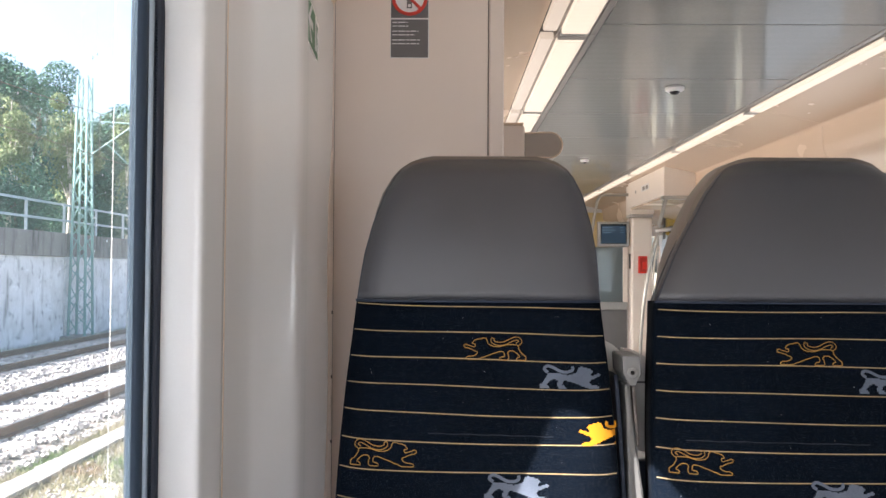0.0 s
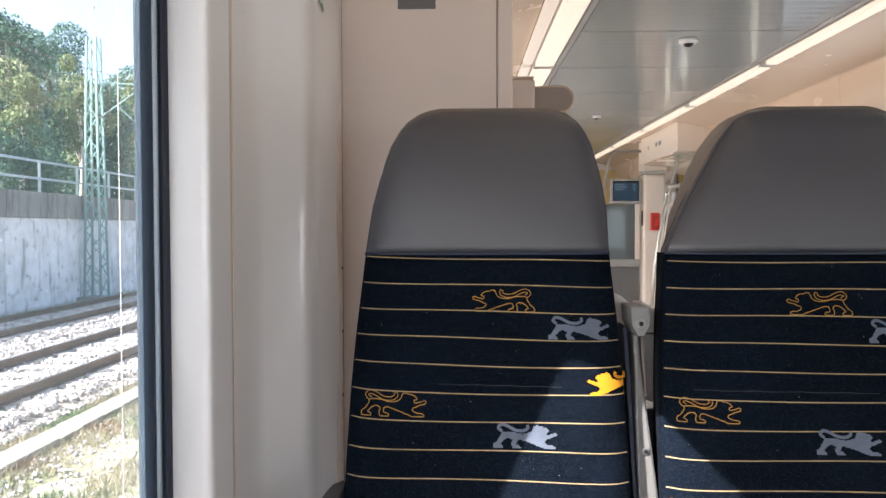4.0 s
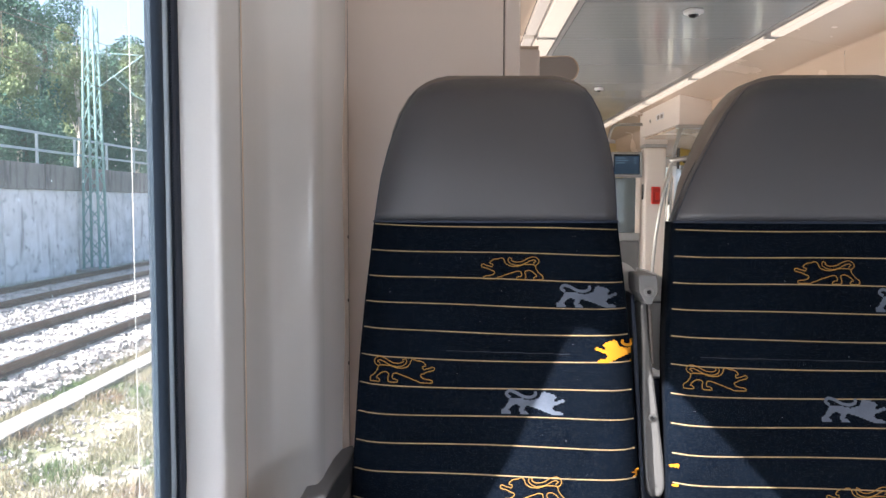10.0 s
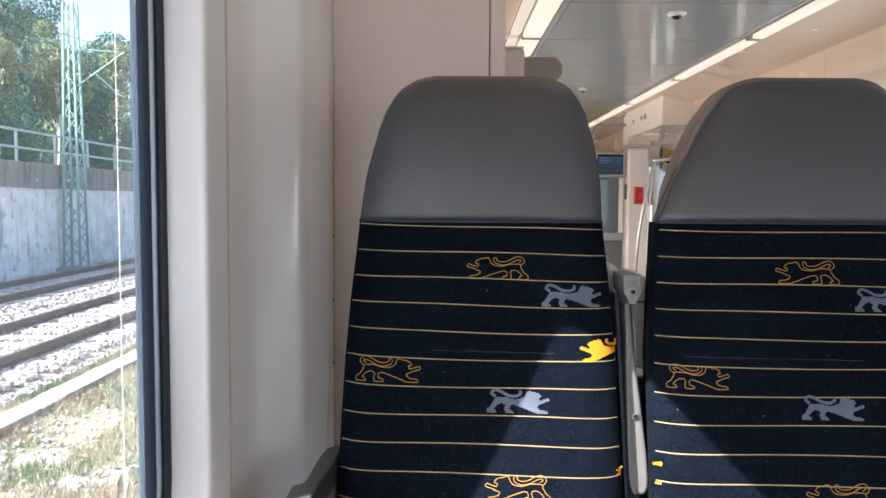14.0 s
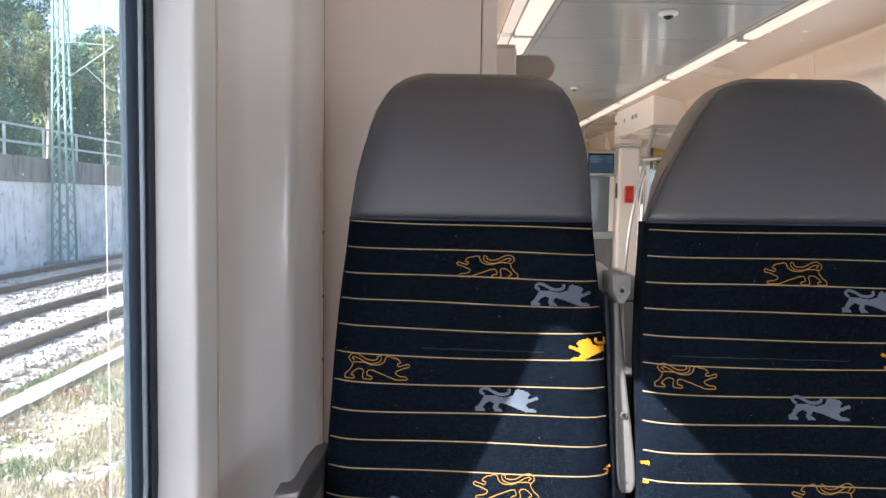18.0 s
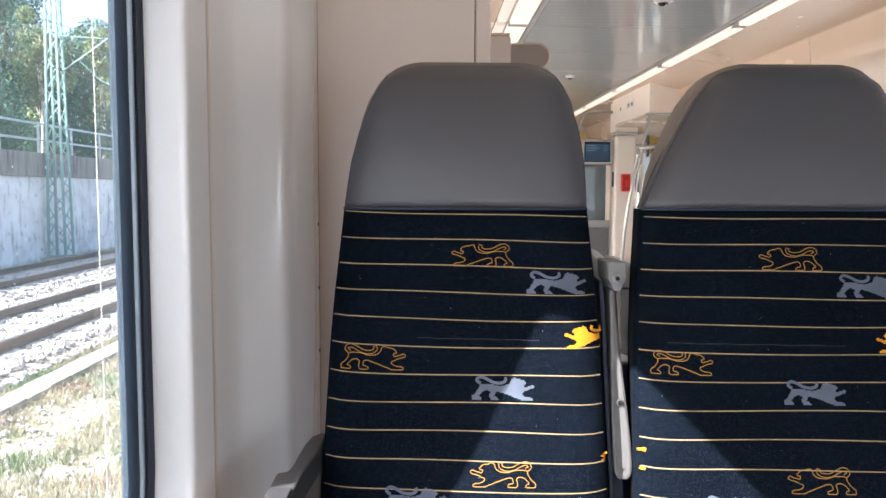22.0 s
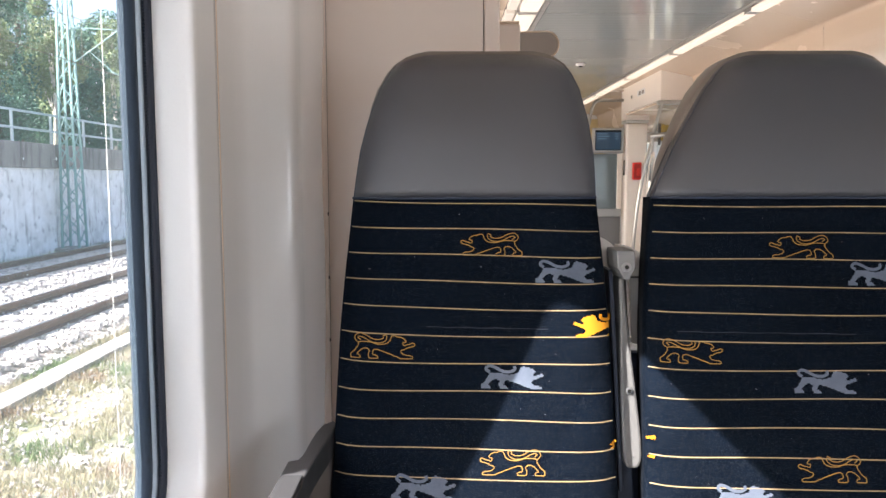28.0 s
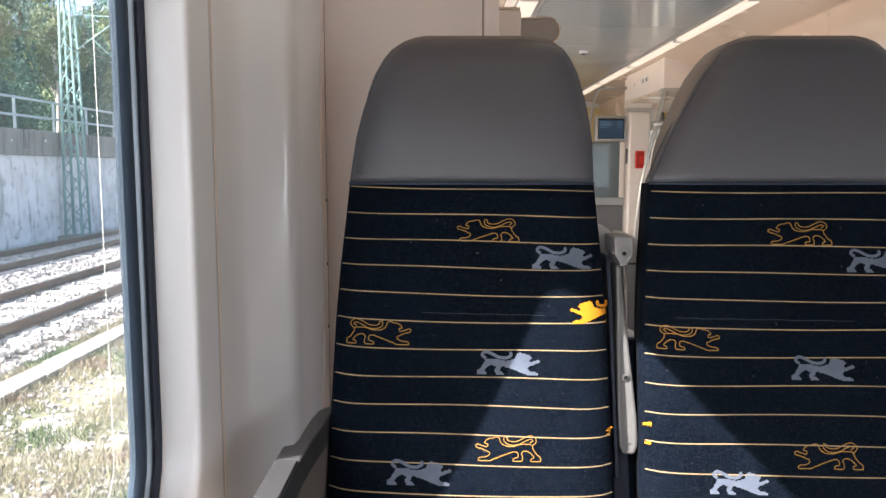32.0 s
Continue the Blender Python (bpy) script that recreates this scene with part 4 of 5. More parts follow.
seat(RIGHT, "aisle-side seat with grey leather headrest and striped navy cloth", [
    (0.510, 1.0285, 0.095, True, False, GOLD, None), (0.625, 0.989, 0.096, False, True, SILVER, None), (0.678, 0.908, 0.095, True, True, ORANGE, None),
    (0.334, 0.8715, 0.091, False, False, GOLD, None), (0.529, 0.832, 0.095, False, True, SILVER, None), (0.524, 0.712, 0.096, True, False, GOLD, None),
    (0.396, 0.676, 0.086, False, True, SILVER, None), (0.308, 0.760, 0.012, True, True, ORANGE, None), (0.309, 0.735, 0.008, True, True, ORANGE, None)], 0.0022, 1.1068, 0.0405, [(0.920, 0.36, 0.63)])


# ---- folded armrest between the seats ----
def plane_y(z):
    return 1.11 - 0.32 * (1.124 - z)


t = thing("folding_armrest", (0.289, 1.06, 0.70), "light grey plastic armrest folded upright between the seats", "armrest")
o = rel(t)


def strip_solid(name, rows, front, depth, mat, parent, label="", bevel=0.003):
    """A bar with changing width: rows of (z, left, right)."""
    o = rel(parent)
    vs, fs = [], []
    for z, a, b in rows:
        y = plane_y(z) - front
        for x, yy in ((a, y), (b, y), (b, y + depth), (a, y + depth)):
            vs.append(Vector((x, yy, z)) - o)
    n = len(rows)
    for i in range(n - 1):
        for k in range(4):
            fs.append((4 * i + k, 4 * i + (k + 1) % 4, 4 * i + 4 + (k + 1) % 4, 4 * i + 4 + k))
    fs += [(0, 1, 2, 3), (4 * n - 4, 4 * n - 3, 4 * n - 2, 4 * n - 1)]
    me = bpy.data.meshes.new(name)
    me.from_pydata([tuple(q) for q in vs], [], fs)
    bm = bmesh.new()
    bm.from_mesh(me)
    bmesh.ops.recalc_face_normals(bm, faces=bm.faces)
    es = [e for e in bm.edges if len(e.link_faces) == 2 and e.calc_face_angle(0) > 0.6]
    bmesh.ops.bevel(bm, geom=es, offset=bevel, segments=2, profile=0.5, affect="EDGES")
    return part(name, bm, mat, parent, label)


strip_solid("hinge_plate", [(1.0380, 0.2800, 0.3055), (1.0355, 0.2785, 0.3068), (1.011, 0.2785, 0.3068), (1.000, 0.2845, 0.2985), (0.994, 0.2855, 0.2970)], -0.012, 0.075, ARMGREY, t, "grey hinge plate with chamfered corners", 0.0015)
strip_solid("arm", [(0.992, 0.2862, 0.2958), (0.95, 0.2855, 0.2962), (0.90, 0.2835, 0.2990), (0.85, 0.2810, 0.3025), (0.80, 0.2795, 0.3060), (0.765, 0.2787, 0.3080), (0.732, 0.2787, 0.3080), (0.722, 0.2802, 0.3062), (0.7155, 0.2832, 0.3025), (0.7130, 0.2870, 0.2980)], -0.046, 0.045, ARMBAR, t, "smooth tapering arm", 0.004)
strip_solid("side_plate", [(1.005, 0.2713, 0.2777), (0.95, 0.2713, 0.2785), (0.88, 0.2712, 0.2780), (0.80, 0.2710, 0.2772), (0.68, 0.2710, 0.2772)], -0.048, 0.05, RUBBERDARK, t, "dark side plate", 0.0015)
strip_solid("bracket", [(0.99, 0.2985, 0.3040), (0.95, 0.2985, 0.3040), (0.90, 0.2990, 0.3030)], -0.050, 0.04, ARMBROWN, t, "taupe bracket", 0.001)
strip_solid("post", [(0.73, 0.274, 0.300), (0.55, 0.274, 0.300), (0.36, 0.274, 0.300)], -0.080, 0.03, RUBBERDARK, t, "dark post below the arm", 0.002)
for z in (1.013, 0.823):
    screw = part("screw", cyl_bm(Vector((0.2920 if z > 1 else 0.2935, plane_y(z) - (-0.0115 if z > 1 else -0.0455), z)) - o, (0, 1, -0.3), 0.0078 if z > 1 else 0.0055, 0.003, 20, 0.0008), SCREW, t, "recessed steel screw", smooth=False)
    part("screw_socket", cyl_bm(Vector((0.2920 if z > 1 else 0.2935, plane_y(z) - (-0.0095 if z > 1 else -0.0435), z)) - o, (0, 1, -0.3), 0.0035, 0.002, 6), BLACK, screw)

# shell that joins the two seat backs, low in the gap
t = thing("seat_frame_cover", (0.292, 1.2, 0.7), "light grey curved cover over the frame behind the seats", "cover")
o = rel(t)
pts = arc([(0.235, 1.058, 0), (0.258, 1.056, 0), (0.278, 1.049, 0), (0.296, 1.034, 0)], 5)
outl = [(p.x, p.y) for p in pts] + [(0.297, 0.93), (0.290, 0.88), (0.232, 0.86)]
v, f = extrude_profile(outl, 1.17, 1.20, "y")
solid("cover_half", [Vector(q) - o for q in v], f, COVERGREY).parent = t
pts = arc([(0.30, 1.040, 0), (0.320, 1.036, 0), (0.342, 1.022, 0), (0.358, 1.003, 0)], 5)
outl = [(p.x, p.y) for p in pts] + [(0.36, 0.86), (0.310, 0.88), (0.2995, 0.93)]
v, f = extrude_profile(outl, 1.175, 1.205, "y")
solid("cover_half", [Vector(q) - o for q in v], f, COVERGREY).parent = t
boxp("cover_seam", (0.232, 1.168, 0.985), (0.36, 1.1745, 0.9875), SEAM, t)
boxp("cover_foot", (0.22, 1.15, 0.0), (0.37, 1.168, 0.862), RUBBERDARK, t, "dark panel low in the gap")

# ---- armrest along the wall ----
t = thing("wall_armrest", (-0.18, 0.88, 0.70), "dark grey plastic armrest with a lighter pad along the wall", "armrest")
o = rel(t)


def plan_solid(name, pts, z0, z1, mat, parent, label="", bevel=0.004):
    o = rel(parent)
    v, f = extrude_profile(pts, z0, z1, "z")
    bm = bmesh.new()
    vs = [bm.verts.new(Vector(q) - o) for q in v]
    for q in f:
        bm.faces.new([vs[i] for i in q])
    bmesh.ops.recalc_face_normals(bm, faces=bm.faces)
    bmesh.ops.bevel(bm, geom=list(bm.edges), offset=bevel, segments=2, profile=0.5, affect="EDGES")
    return part(name, bm, mat, parent, label)


plan_solid("arm_body", [(-0.158, 1.050), (-0.1660, 1.0690), (-0.1800, 1.0480), (-0.1850, 1.010), (-0.1868, 0.965), (-0.1873, 0.925), (-0.1905, 0.9045), (-0.2030, 0.8980), (-0.2035, 0.60), (-0.168, 0.60), (-0.1698, 0.856), (-0.1675, 0.915), (-0.1615, 0.980)], 0.735, 0.775, ARMDARK, t, "dark grey body with a slim curved neck", 0.003)
plan_solid("arm_pad", [(-0.2005, 0.842), (-0.201, 0.61), (-0.172, 0.61), (-0.172, 0.842)], 0.774, 0.7785, ARMPAD, t, "lighter grey pad", 0.0015)
plan_solid("arm_support", [(-0.159, 1.03), (-0.180, 0.93), (-0.192, 0.86), (-0.192, 0.70), (-0.170, 0.70), (-0.1715, 0.87), (-0.166, 0.95)], 0.35, 0.736, SHELL, t, "taupe support panel", 0.002)
boxp("arm_foot", (-0.20, 0.72, 0.0), (-0.165, 0.98, 0.351), ARMDARK, t)

# ---- beyond the partition: cabinet with a headrest cushion ----
t = thing("side_cabinet", (0.0, 2.55, 0.0), "beige cabinet block behind the partition", "cabinet")
boxp("body", (-0.284, 2.40, 0.0), (0.258, 2.95, 1.650), PARTITION, t, "beige cabinet body", bevel=0.008)
boxp("top_cap", (-0.283, 2.405, 1.651), (0.255, 2.945, 1.660), COVE, t, bevel=0.003)
t = thing("side_headrest", (0.31, 2.50, 1.545), "small grey-brown headrest cushion on the cabinet's side", "headrest")
o = rel(t)
prof = [(0.260, 1.546)] + [(0.343 + 0.042 * math.cos(radians(a)), 1.587 + 0.042 * math.sin(radians(a))) for a in range(-90, 91, 15)] + [(0.260, 1.626)]
v, f = extrude_profile(prof, 2.42, 2.80, "y")
solid("cushion", [Vector(q) - o for q in v], f, TAUPE, t).matrix_parent_inverse = Matrix()
rim = [Vector((p[0], 2.419, p[1])) - o for p in prof]
part("piping", tube_bm(rim, 0.003, 6), COVE, t, "pale piping", smooth=True)
boxp("bracket", (0.2585, 2.50, 1.56), (0.2605, 2.70, 1.61), ARMDARK, t)

# ---- far door area ----
t = thing("overhead_cabinet", (2.2, 7.2, 2.0), "white overhead cabinet above the entrance door", "cabinet")
bmx = box_bm(Vector((1.905, 6.55, 1.835)) - rel(t), Vector((2.552, 7.88, 2.095)) - rel(t), 0.006, 2)
part("body", bmx, WHITEBOX, t)
boxp("bottom_panel", (1.93, 6.57, 1.815), (2.55, 7.86, 1.834), COVE, t, bevel=0.004)
plate = boxp("label_panel", (1.9025, 7.05, 1.945), (1.9055, 7.32, 2.005), SIGNWHITE, t)
for y in (7.08, 7.20):
    boxp("label_mark", (1.9005, y, 1.955), (1.9025, y + 0.07, 1.99), SHELL, t).parent = plate
part("lock", cyl_bm(Vector((1.903, 7.55, 1.97)) - rel(t), (1, 0, 0), 0.018, 0.008, 14), STEEL, t)

t = thing("door_pillar", (2.06, 8.0, 0.0), "white rounded pillar beside the entrance door", "pillar")
boxp("shaft", (1.955, 7.95, 0.0), (2.185, 8.15, 1.742), WHITEBOX, t, bevel=0.03, seg=4)
boxp("collar", (1.950, 7.94, 1.743), (2.19, 8.16, 1.772), COVERGREY, t, bevel=0.008)
boxp("neck", (1.945, 7.95, 1.7725), (2.20, 8.15, 2.10), WHITEBOX, t, bevel=0.01)
t = thing("emergency_box", (2.07, 7.94, 1.23), "small red emergency box on the white pillar", "emergency box")
case = boxp("case", (2.025, 7.915, 1.141), (2.118, 7.949, 1.325), RED, t, bevel=0.008)
boxp("cover", (2.037, 7.907, 1.158), (2.106, 7.9148, 1.308), REDDARK, t, "darker red recessed cover", bevel=0.002).parent = case
boxp("handle", (2.062, 7.892, 1.185), (2.104, 7.9068, 1.265), RED, t, "red pull handle", bevel=0.004).parent = case
t = thing("door_latch", (1.946, 7.985, 1.27), "small brown latch between the upright and the pillar", "latch")
boxp("plate", (1.9372, 7.975, 1.19), (1.9545, 7.995, 1.35), ARMBROWN, t, bevel=0.003)
boxp("knob", (1.9405, 7.962, 1.24), (1.9515, 7.9748, 1.30), ARMDARK, t, "dark knob", bevel=0.003)

# partition with the information screen
t = thing("info_screen", (1.77, 7.98, 1.56), "lit blue information screen in a grey frame", "screen")
boxp("frame", (1.602, 7.97, 1.425), (1.936, 8.03, 1.694), STEEL, t, "grey metal frame", bevel=0.008)
boxp("display", (1.632, 7.966, 1.455), (1.908, 7.9698, 1.668), BLACK, t)
shown = boxp("picture", (1.640, 7.963, 1.462), (1.900, 7.9658, 1.650), SCREENGLOW, t, "dark blue picture")
for k in range(3):
    boxp("text_line", (1.655, 7.961, 1.625 - 0.026 * k), (1.655 + (0.10, 0.13, 0.09, 0.12, 0.08, 0.11)[k], 7.9628, 1.633 - 0.026 * k), SCREENTEXT, t).parent = shown
    boxp("text_line", (1.84, 7.961, 1.625 - 0.026 * k), (1.875, 7.9628, 1.633 - 0.026 * k), SCREENTEXT, t).parent = shown

CLEAR = pane_glass("clear_glass", (0.9, 0.93, 0.94))
SMOKE = pane_glass("grey_glass", (0.62, 0.68, 0.70))
t = thing("glass_screen", (1.7, 8.05, 0.0), "grey glass wind screen with steel edge under the display", "wind screen")
boxp("pane", (1.45, 8.045, 0.78), (1.885, 8.053, 1.422), SMOKE, t)
boxp("lower_panel", (1.45, 8.04, 0.0), (1.93, 8.06, 0.745), ARMGREY, t, "grey lower panel", bevel=0.004)
boxp("cross_bar", (1.45, 8.02, 0.7455), (1.935, 8.07, 0.83), STEEL, t, "broad steel cross bar", bevel=0.006)
boxp("upright", (1.886, 8.03, 0.8305), (1.936, 8.07, 1.422), WHITEBOX, t, "white upright", bevel=0.006)
part("grab_rail", tube_bm([Vector(p) - rel(t) for p in arc([(1.52, 8.0, 1.42), (1.555, 8.0, 1.66), (1.60, 8.0, 1.90), (1.65, 8.0, 1.975), (1.75, 8.0, 1.985), (1.94, 8.0, 1.985)], 6)], 0.016, 12), STEEL, t, "bent steel grab rail", smooth=True)

t = thing("draught_screen", (2.1, 6.35, 0.0), "clear draught screen with a curved steel grab rail beside the door", "wind screen")
o = rel(t)
rail = arc([(1.640, 6.35, 0.10), (1.642, 6.35, 0.474), (1.662, 6.35, 0.786), (1.692, 6.35, 1.027), (1.731, 6.35, 1.244), (1.771, 6.35, 1.413), (1.81, 6.35, 1.583), (1.869, 6.35, 1.80)], 6)
part("curved_rail", tube_bm([p - o for p in rail], 0.014, 12), STEEL, t, "curved steel rail", smooth=True)
part("cross_rail", tube_bm([Vector((1.766, 6.33, 1.51)) - o, Vector((2.20, 6.33, 1.565)) - o], 0.021, 12), STEEL, t, smooth=True)
part("loop_rail", tube_bm([p - o for p in arc([(1.755, 6.4, 0.50), (1.760, 6.4, 0.80), (1.772, 6.4, 1.17), (1.805, 6.4, 1.365), (1.824, 6.4, 1.31), (1.815, 6.4, 0.88), (1.81, 6.4, 0.5)], 6)], 0.008, 10), WHITEBOX, t, "white loop rail", smooth=True)
boxp("pane", (1.83, 6.352, 0.42), (2.50, 6.36, 1.78), CLEAR, t)
boxp("foot_rail", (1.63, 6.33, 0.0), (2.55, 6.37, 0.41), WHITEBOX, t, bevel=0.005)
boxp("top_bracket", (1.83, 6.33, 1.781), (2.30, 6.40, 1.812), STEEL, t, bevel=0.005)

t = thing("door_leaf", (2.52, 7.2, 0.0), "closed entrance door with a tall glazed pane", "door")
boxp("frame_post", (2.50, 6.56, 0.0), (2.55, 6.68, 1.81), WHITEBOX, t, bevel=0.01)
boxp("frame_post", (2.50, 7.78, 0.0), (2.55, 7.93, 1.81), WHITEBOX, t, bevel=0.01)
boxp("lower_panel", (2.505, 6.682, 0.0), (2.545, 7.778, 0.75), WHITEBOX, t, bevel=0.005)
boxp("centre_seal", (2.505, 7.21, 0.752), (2.545, 7.25, 1.81), RUBBERDARK, t)
boxp("pane", (2.522, 6.682, 0.752), (2.528, 7.208, 1.81), GLASS, t)
boxp("pane", (2.522, 7.252, 0.752), (2.528, 7.778, 1.81), GLASS, t)
t = thing("yellow_panel", (2.46, 8.2, 1.7), "bright yellow panel on a post by the entrance door", "panel")
boxp("plate", (2.385, 8.16, 1.56), (2.51, 8.19, 1.915), YELLOW, t, bevel=0.02)
boxp("edge_strip", (2.362, 8.165, 1.52), (2.3845, 8.195, 1.925), ARMBROWN, t, "dark brown edge strip", bevel=0.003)
part("recess", cyl_bm(Vector((2.447, 8.158, 1.625)) - rel(t), (0, 1, 0), 0.042, 0.006, 20), BLACK, t, "dark round recess")
boxp("lower_plate", (2.40, 8.162, 1.50), (2.50, 8.188, 1.558), STEEL, t, bevel=0.004)
boxp("post", (2.515, 8.15, 0.0), (2.552, 8.20, 1.95), WHITEBOX, t, bevel=0.006)

# ---- outdoors ----
GZ = -1.18


def height(x, y):
    """The lie of the land: flat bed, shoulder beside the line, bank behind the wall."""
    h = GZ + 0.035 * noise.noise((x * 0.5, y * 0.35, 0))
    if x > -4.6:
        h += 0.05 * noise.noise((x * 1.4, y * 1.1, 3))
    if x < -12.75:
        h += 3.05 + min(2.5, (-12.75 - x) * 0.06)
    return h


gx = [-900, -300, -120, -60, -40, -30, -24, -20, -17, -15, -13.5, -12.80, -12.74, -12.2] + [-12.0 + 0.3 * k for k in range(0, 35)] + [-1.3, -0.8, 1.1, 4, 10, 40, 200, 900]
gy = [-900, -200, -60, -20, -8, -3] + [0.5 * k for k in range(0, 71)] + [38, 42, 48, 56, 70, 100, 200, 900]
vs = [(x, y, height(x, y)) for x in gx for y in gy]
m = len(gy)
fs = [(i * m + k, (i + 1) * m + k, (i + 1) * m + k + 1, i * m + k + 1) for i in range(len(gx) - 1) for k in range(m - 1)]
structure(solid("ground", vs, fs, EARTH, smooth=True), "dry grassy ground beside the railway line", "ground")
# raised ballast bed under the two tracks
bed = [(-4.72, GZ - 0.10), (-5.05, GZ + 0.03), (-5.35, GZ + 0.085), (-11.35, GZ + 0.085), (-11.65, GZ + 0.03), (-11.95, GZ - 0.10)]
v, f = extrude_profile(bed, -40, 160, "y")
structure(solid("ballast_bed", v, f, BALLASTBED), "pale stone ballast bed under the tracks", "ballast")

rng = np.random.default_rng(7)


def stones(name, n, x0, x1, ya, yb, zf, smin, smax, label):
    """Loose broken stones, joined into one piece."""
    base = np.array([(-1, -1, -1), (1, -1, -1), (1, 1, -1), (-1, 1, -1), (-1, -1, 1), (1, -1, 1), (1, 1, 1), (-1, 1, 1)], float)
    faces = np.array([(0, 3, 2, 1), (4, 5, 6, 7), (0, 1, 5, 4), (1, 2, 6, 5), (2, 3, 7, 6), (3, 0, 4, 7)])
    size = rng.uniform(smin, smax, (n, 1, 3))
    pts = base[None] * size * rng.uniform(0.55, 1.1, (n, 8, 3))
    ang = rng.uniform(0, 6.28, (n, 3))
    for ax in range(3):
        c, s = np.cos(ang[:, ax])[:, None], np.sin(ang[:, ax])[:, None]
        i, j = (ax + 1) % 3, (ax + 2) % 3
        a, b = pts[:, :, i] * c - pts[:, :, j] * s, pts[:, :, i] * s + pts[:, :, j] * c
        pts[:, :, i], pts[:, :, j] = a, b
    yy = ya + (yb - ya) * rng.uniform(0, 1, n) ** 1.3
    xx = rng.uniform(x0, x1, n)
    pts[:, :, 0] += xx[:, None]
    pts[:, :, 1] += yy[:, None]
    pts[:, :, 2] += zf + rng.uniform(-0.01, 0.012, n)[:, None]
    me = bpy.data.meshes.new(name)
    me.from_pydata(pts.reshape(-1, 3).tolist(), [], (faces[None] + 8 * np.arange(n)[:, None, None]).reshape(-1, 4).tolist())
    me.materials.append(STONE)
    return tagged(new(name, me), label, "ballast", "", "stuff")


stones("ballast_stones", 26000, -11.5, -5.15, 6, 36, GZ + 0.095, 0.018, 0.042, "loose pale grey ballast stones between the rails")
stones("shoulder_pebbles", 3500, -4.3, -2.2, 4, 14, GZ + 0.012, 0.006, 0.022, "scattered pebbles in the bare patches of the shoulder")
stones("shoulder_stones", 5000, -5.55, -4.95, 5, 24, GZ + 0.02, 0.015, 0.036, "loose pale ballast stones spilled on the shoulder")

# sleepers and rails of the two tracks
sl = box_bm((-1.25, -0.12, -0.10), (1.25, 0.12, 0.0), 0.02, 1)
first = part("sleeper", sl, SLEEPER)
first.location = (-6.555, -2, GZ + 0.125)
tr = []
for name, xc in (("railway_track", -6.555), ("railway_track", -10.25)):
    t = thing(name, (xc, 0, GZ + 0.1), "rusty steel rails on pale concrete sleepers in ballast", "railway track", "parallel tracks")
    tr.append(t)
    o = rel(t)
    for side in (-0.75, 0.75):
        prof = [(-0.07, 0.025), (0.07, 0.025), (0.07, 0.037), (0.012, 0.055), (0.012, 0.135), (0.035, 0.145), (0.035, 0.172), (-0.035, 0.172), (-0.035, 0.145), (-0.012, 0.135), (-0.012, 0.055), (-0.07, 0.037)]
        v, f = extrude_profile([(p[0] + side, p[1]) for p in prof], -40, 160, "y")
        rail = solid("rail", v, f, RUST, t, "rust-brown steel rail")
        rail.matrix_parent_inverse = Matrix()
        v, f = extrude_profile([(side - 0.027, 0.1725), (side + 0.027, 0.1725), (side + 0.024, 0.1745), (side - 0.024, 0.1745)], -40, 160, "y")
        solid("rail_head", v, f, RAILTOP, rail, "bright worn rail head").matrix_parent_inverse = Matrix()
    for k in range(100):
        s = bpy.data.objects.new("sleeper", first.data)
        scene.collection.objects.link(s)
        s.parent = t
        s.location = (random.uniform(-0.015, 0.015), 2 + 0.62 * k, 0.024 + random.uniform(-0.006, 0.004))
        s.rotation_euler = (0, 0, random.uniform(-0.008, 0.008))
bpy.data.objects.remove(first)

# cable trough with its lids
t = thing("cable_trough", (-4.55, 8, GZ), "line of pale concrete cable trough lids in the grass", "cable trough")
boxp("trough", (-4.70, 1, GZ - 0.09), (-4.40, 45, GZ + 0.005), TROUGH, t)
lid = box_bm((-0.165, -0.245, 0), (0.165, 0.245, 0.05), 0.008, 1)
lid0 = part("lid", lid, TROUGH, t)
lid0.location = (0, -6.75, 0.006)
for k in range(1, 86):
    s = bpy.data.objects.new("lid", lid0.data)
    scene.collection.objects.link(s)
    s.parent = t
    s.location = (random.uniform(-0.01, 0.01), -6.75 + 0.5 * k, 0.006 + random.uniform(0, 0.012))
    s.rotation_euler = (random.uniform(-0.01, 0.01), 0, random.uniform(-0.012, 0.012))

# retaining wall of concrete panels with a dark coping
w = thing("retaining_wall", (-12.5, 20, GZ), "weathered pale concrete retaining wall with a stained coping", "wall")
o = rel(w)
pan = part("panel", box_bm((-0.15, -1.99, -0.1), (0.1, 1.99, 2.70), 0.012, 1), CONCRETE, w)
pan.location = (0, -30, 0)
cop = part("coping_stone", box_bm((-0.22, -0.995, 2.701), (0.17, 0.995, 3.46), 0.015, 1), COPING, w)
cop.location = (0, -31, 0)
for k in range(1, 36):
    s = bpy.data.objects.new("panel", pan.data)
    scene.collection.objects.link(s)
    s.parent = w
    s.location = (random.uniform(-0.006, 0.006), -30 + 4.0 * k, 0)
for k in range(1, 72):
    s = bpy.data.objects.new("coping_stone", cop.data)
    scene.collection.objects.link(s)
    s.parent = w
    s.location = (random.uniform(-0.006, 0.006), -31 + 2.0 * k, random.uniform(-0.006, 0.006))

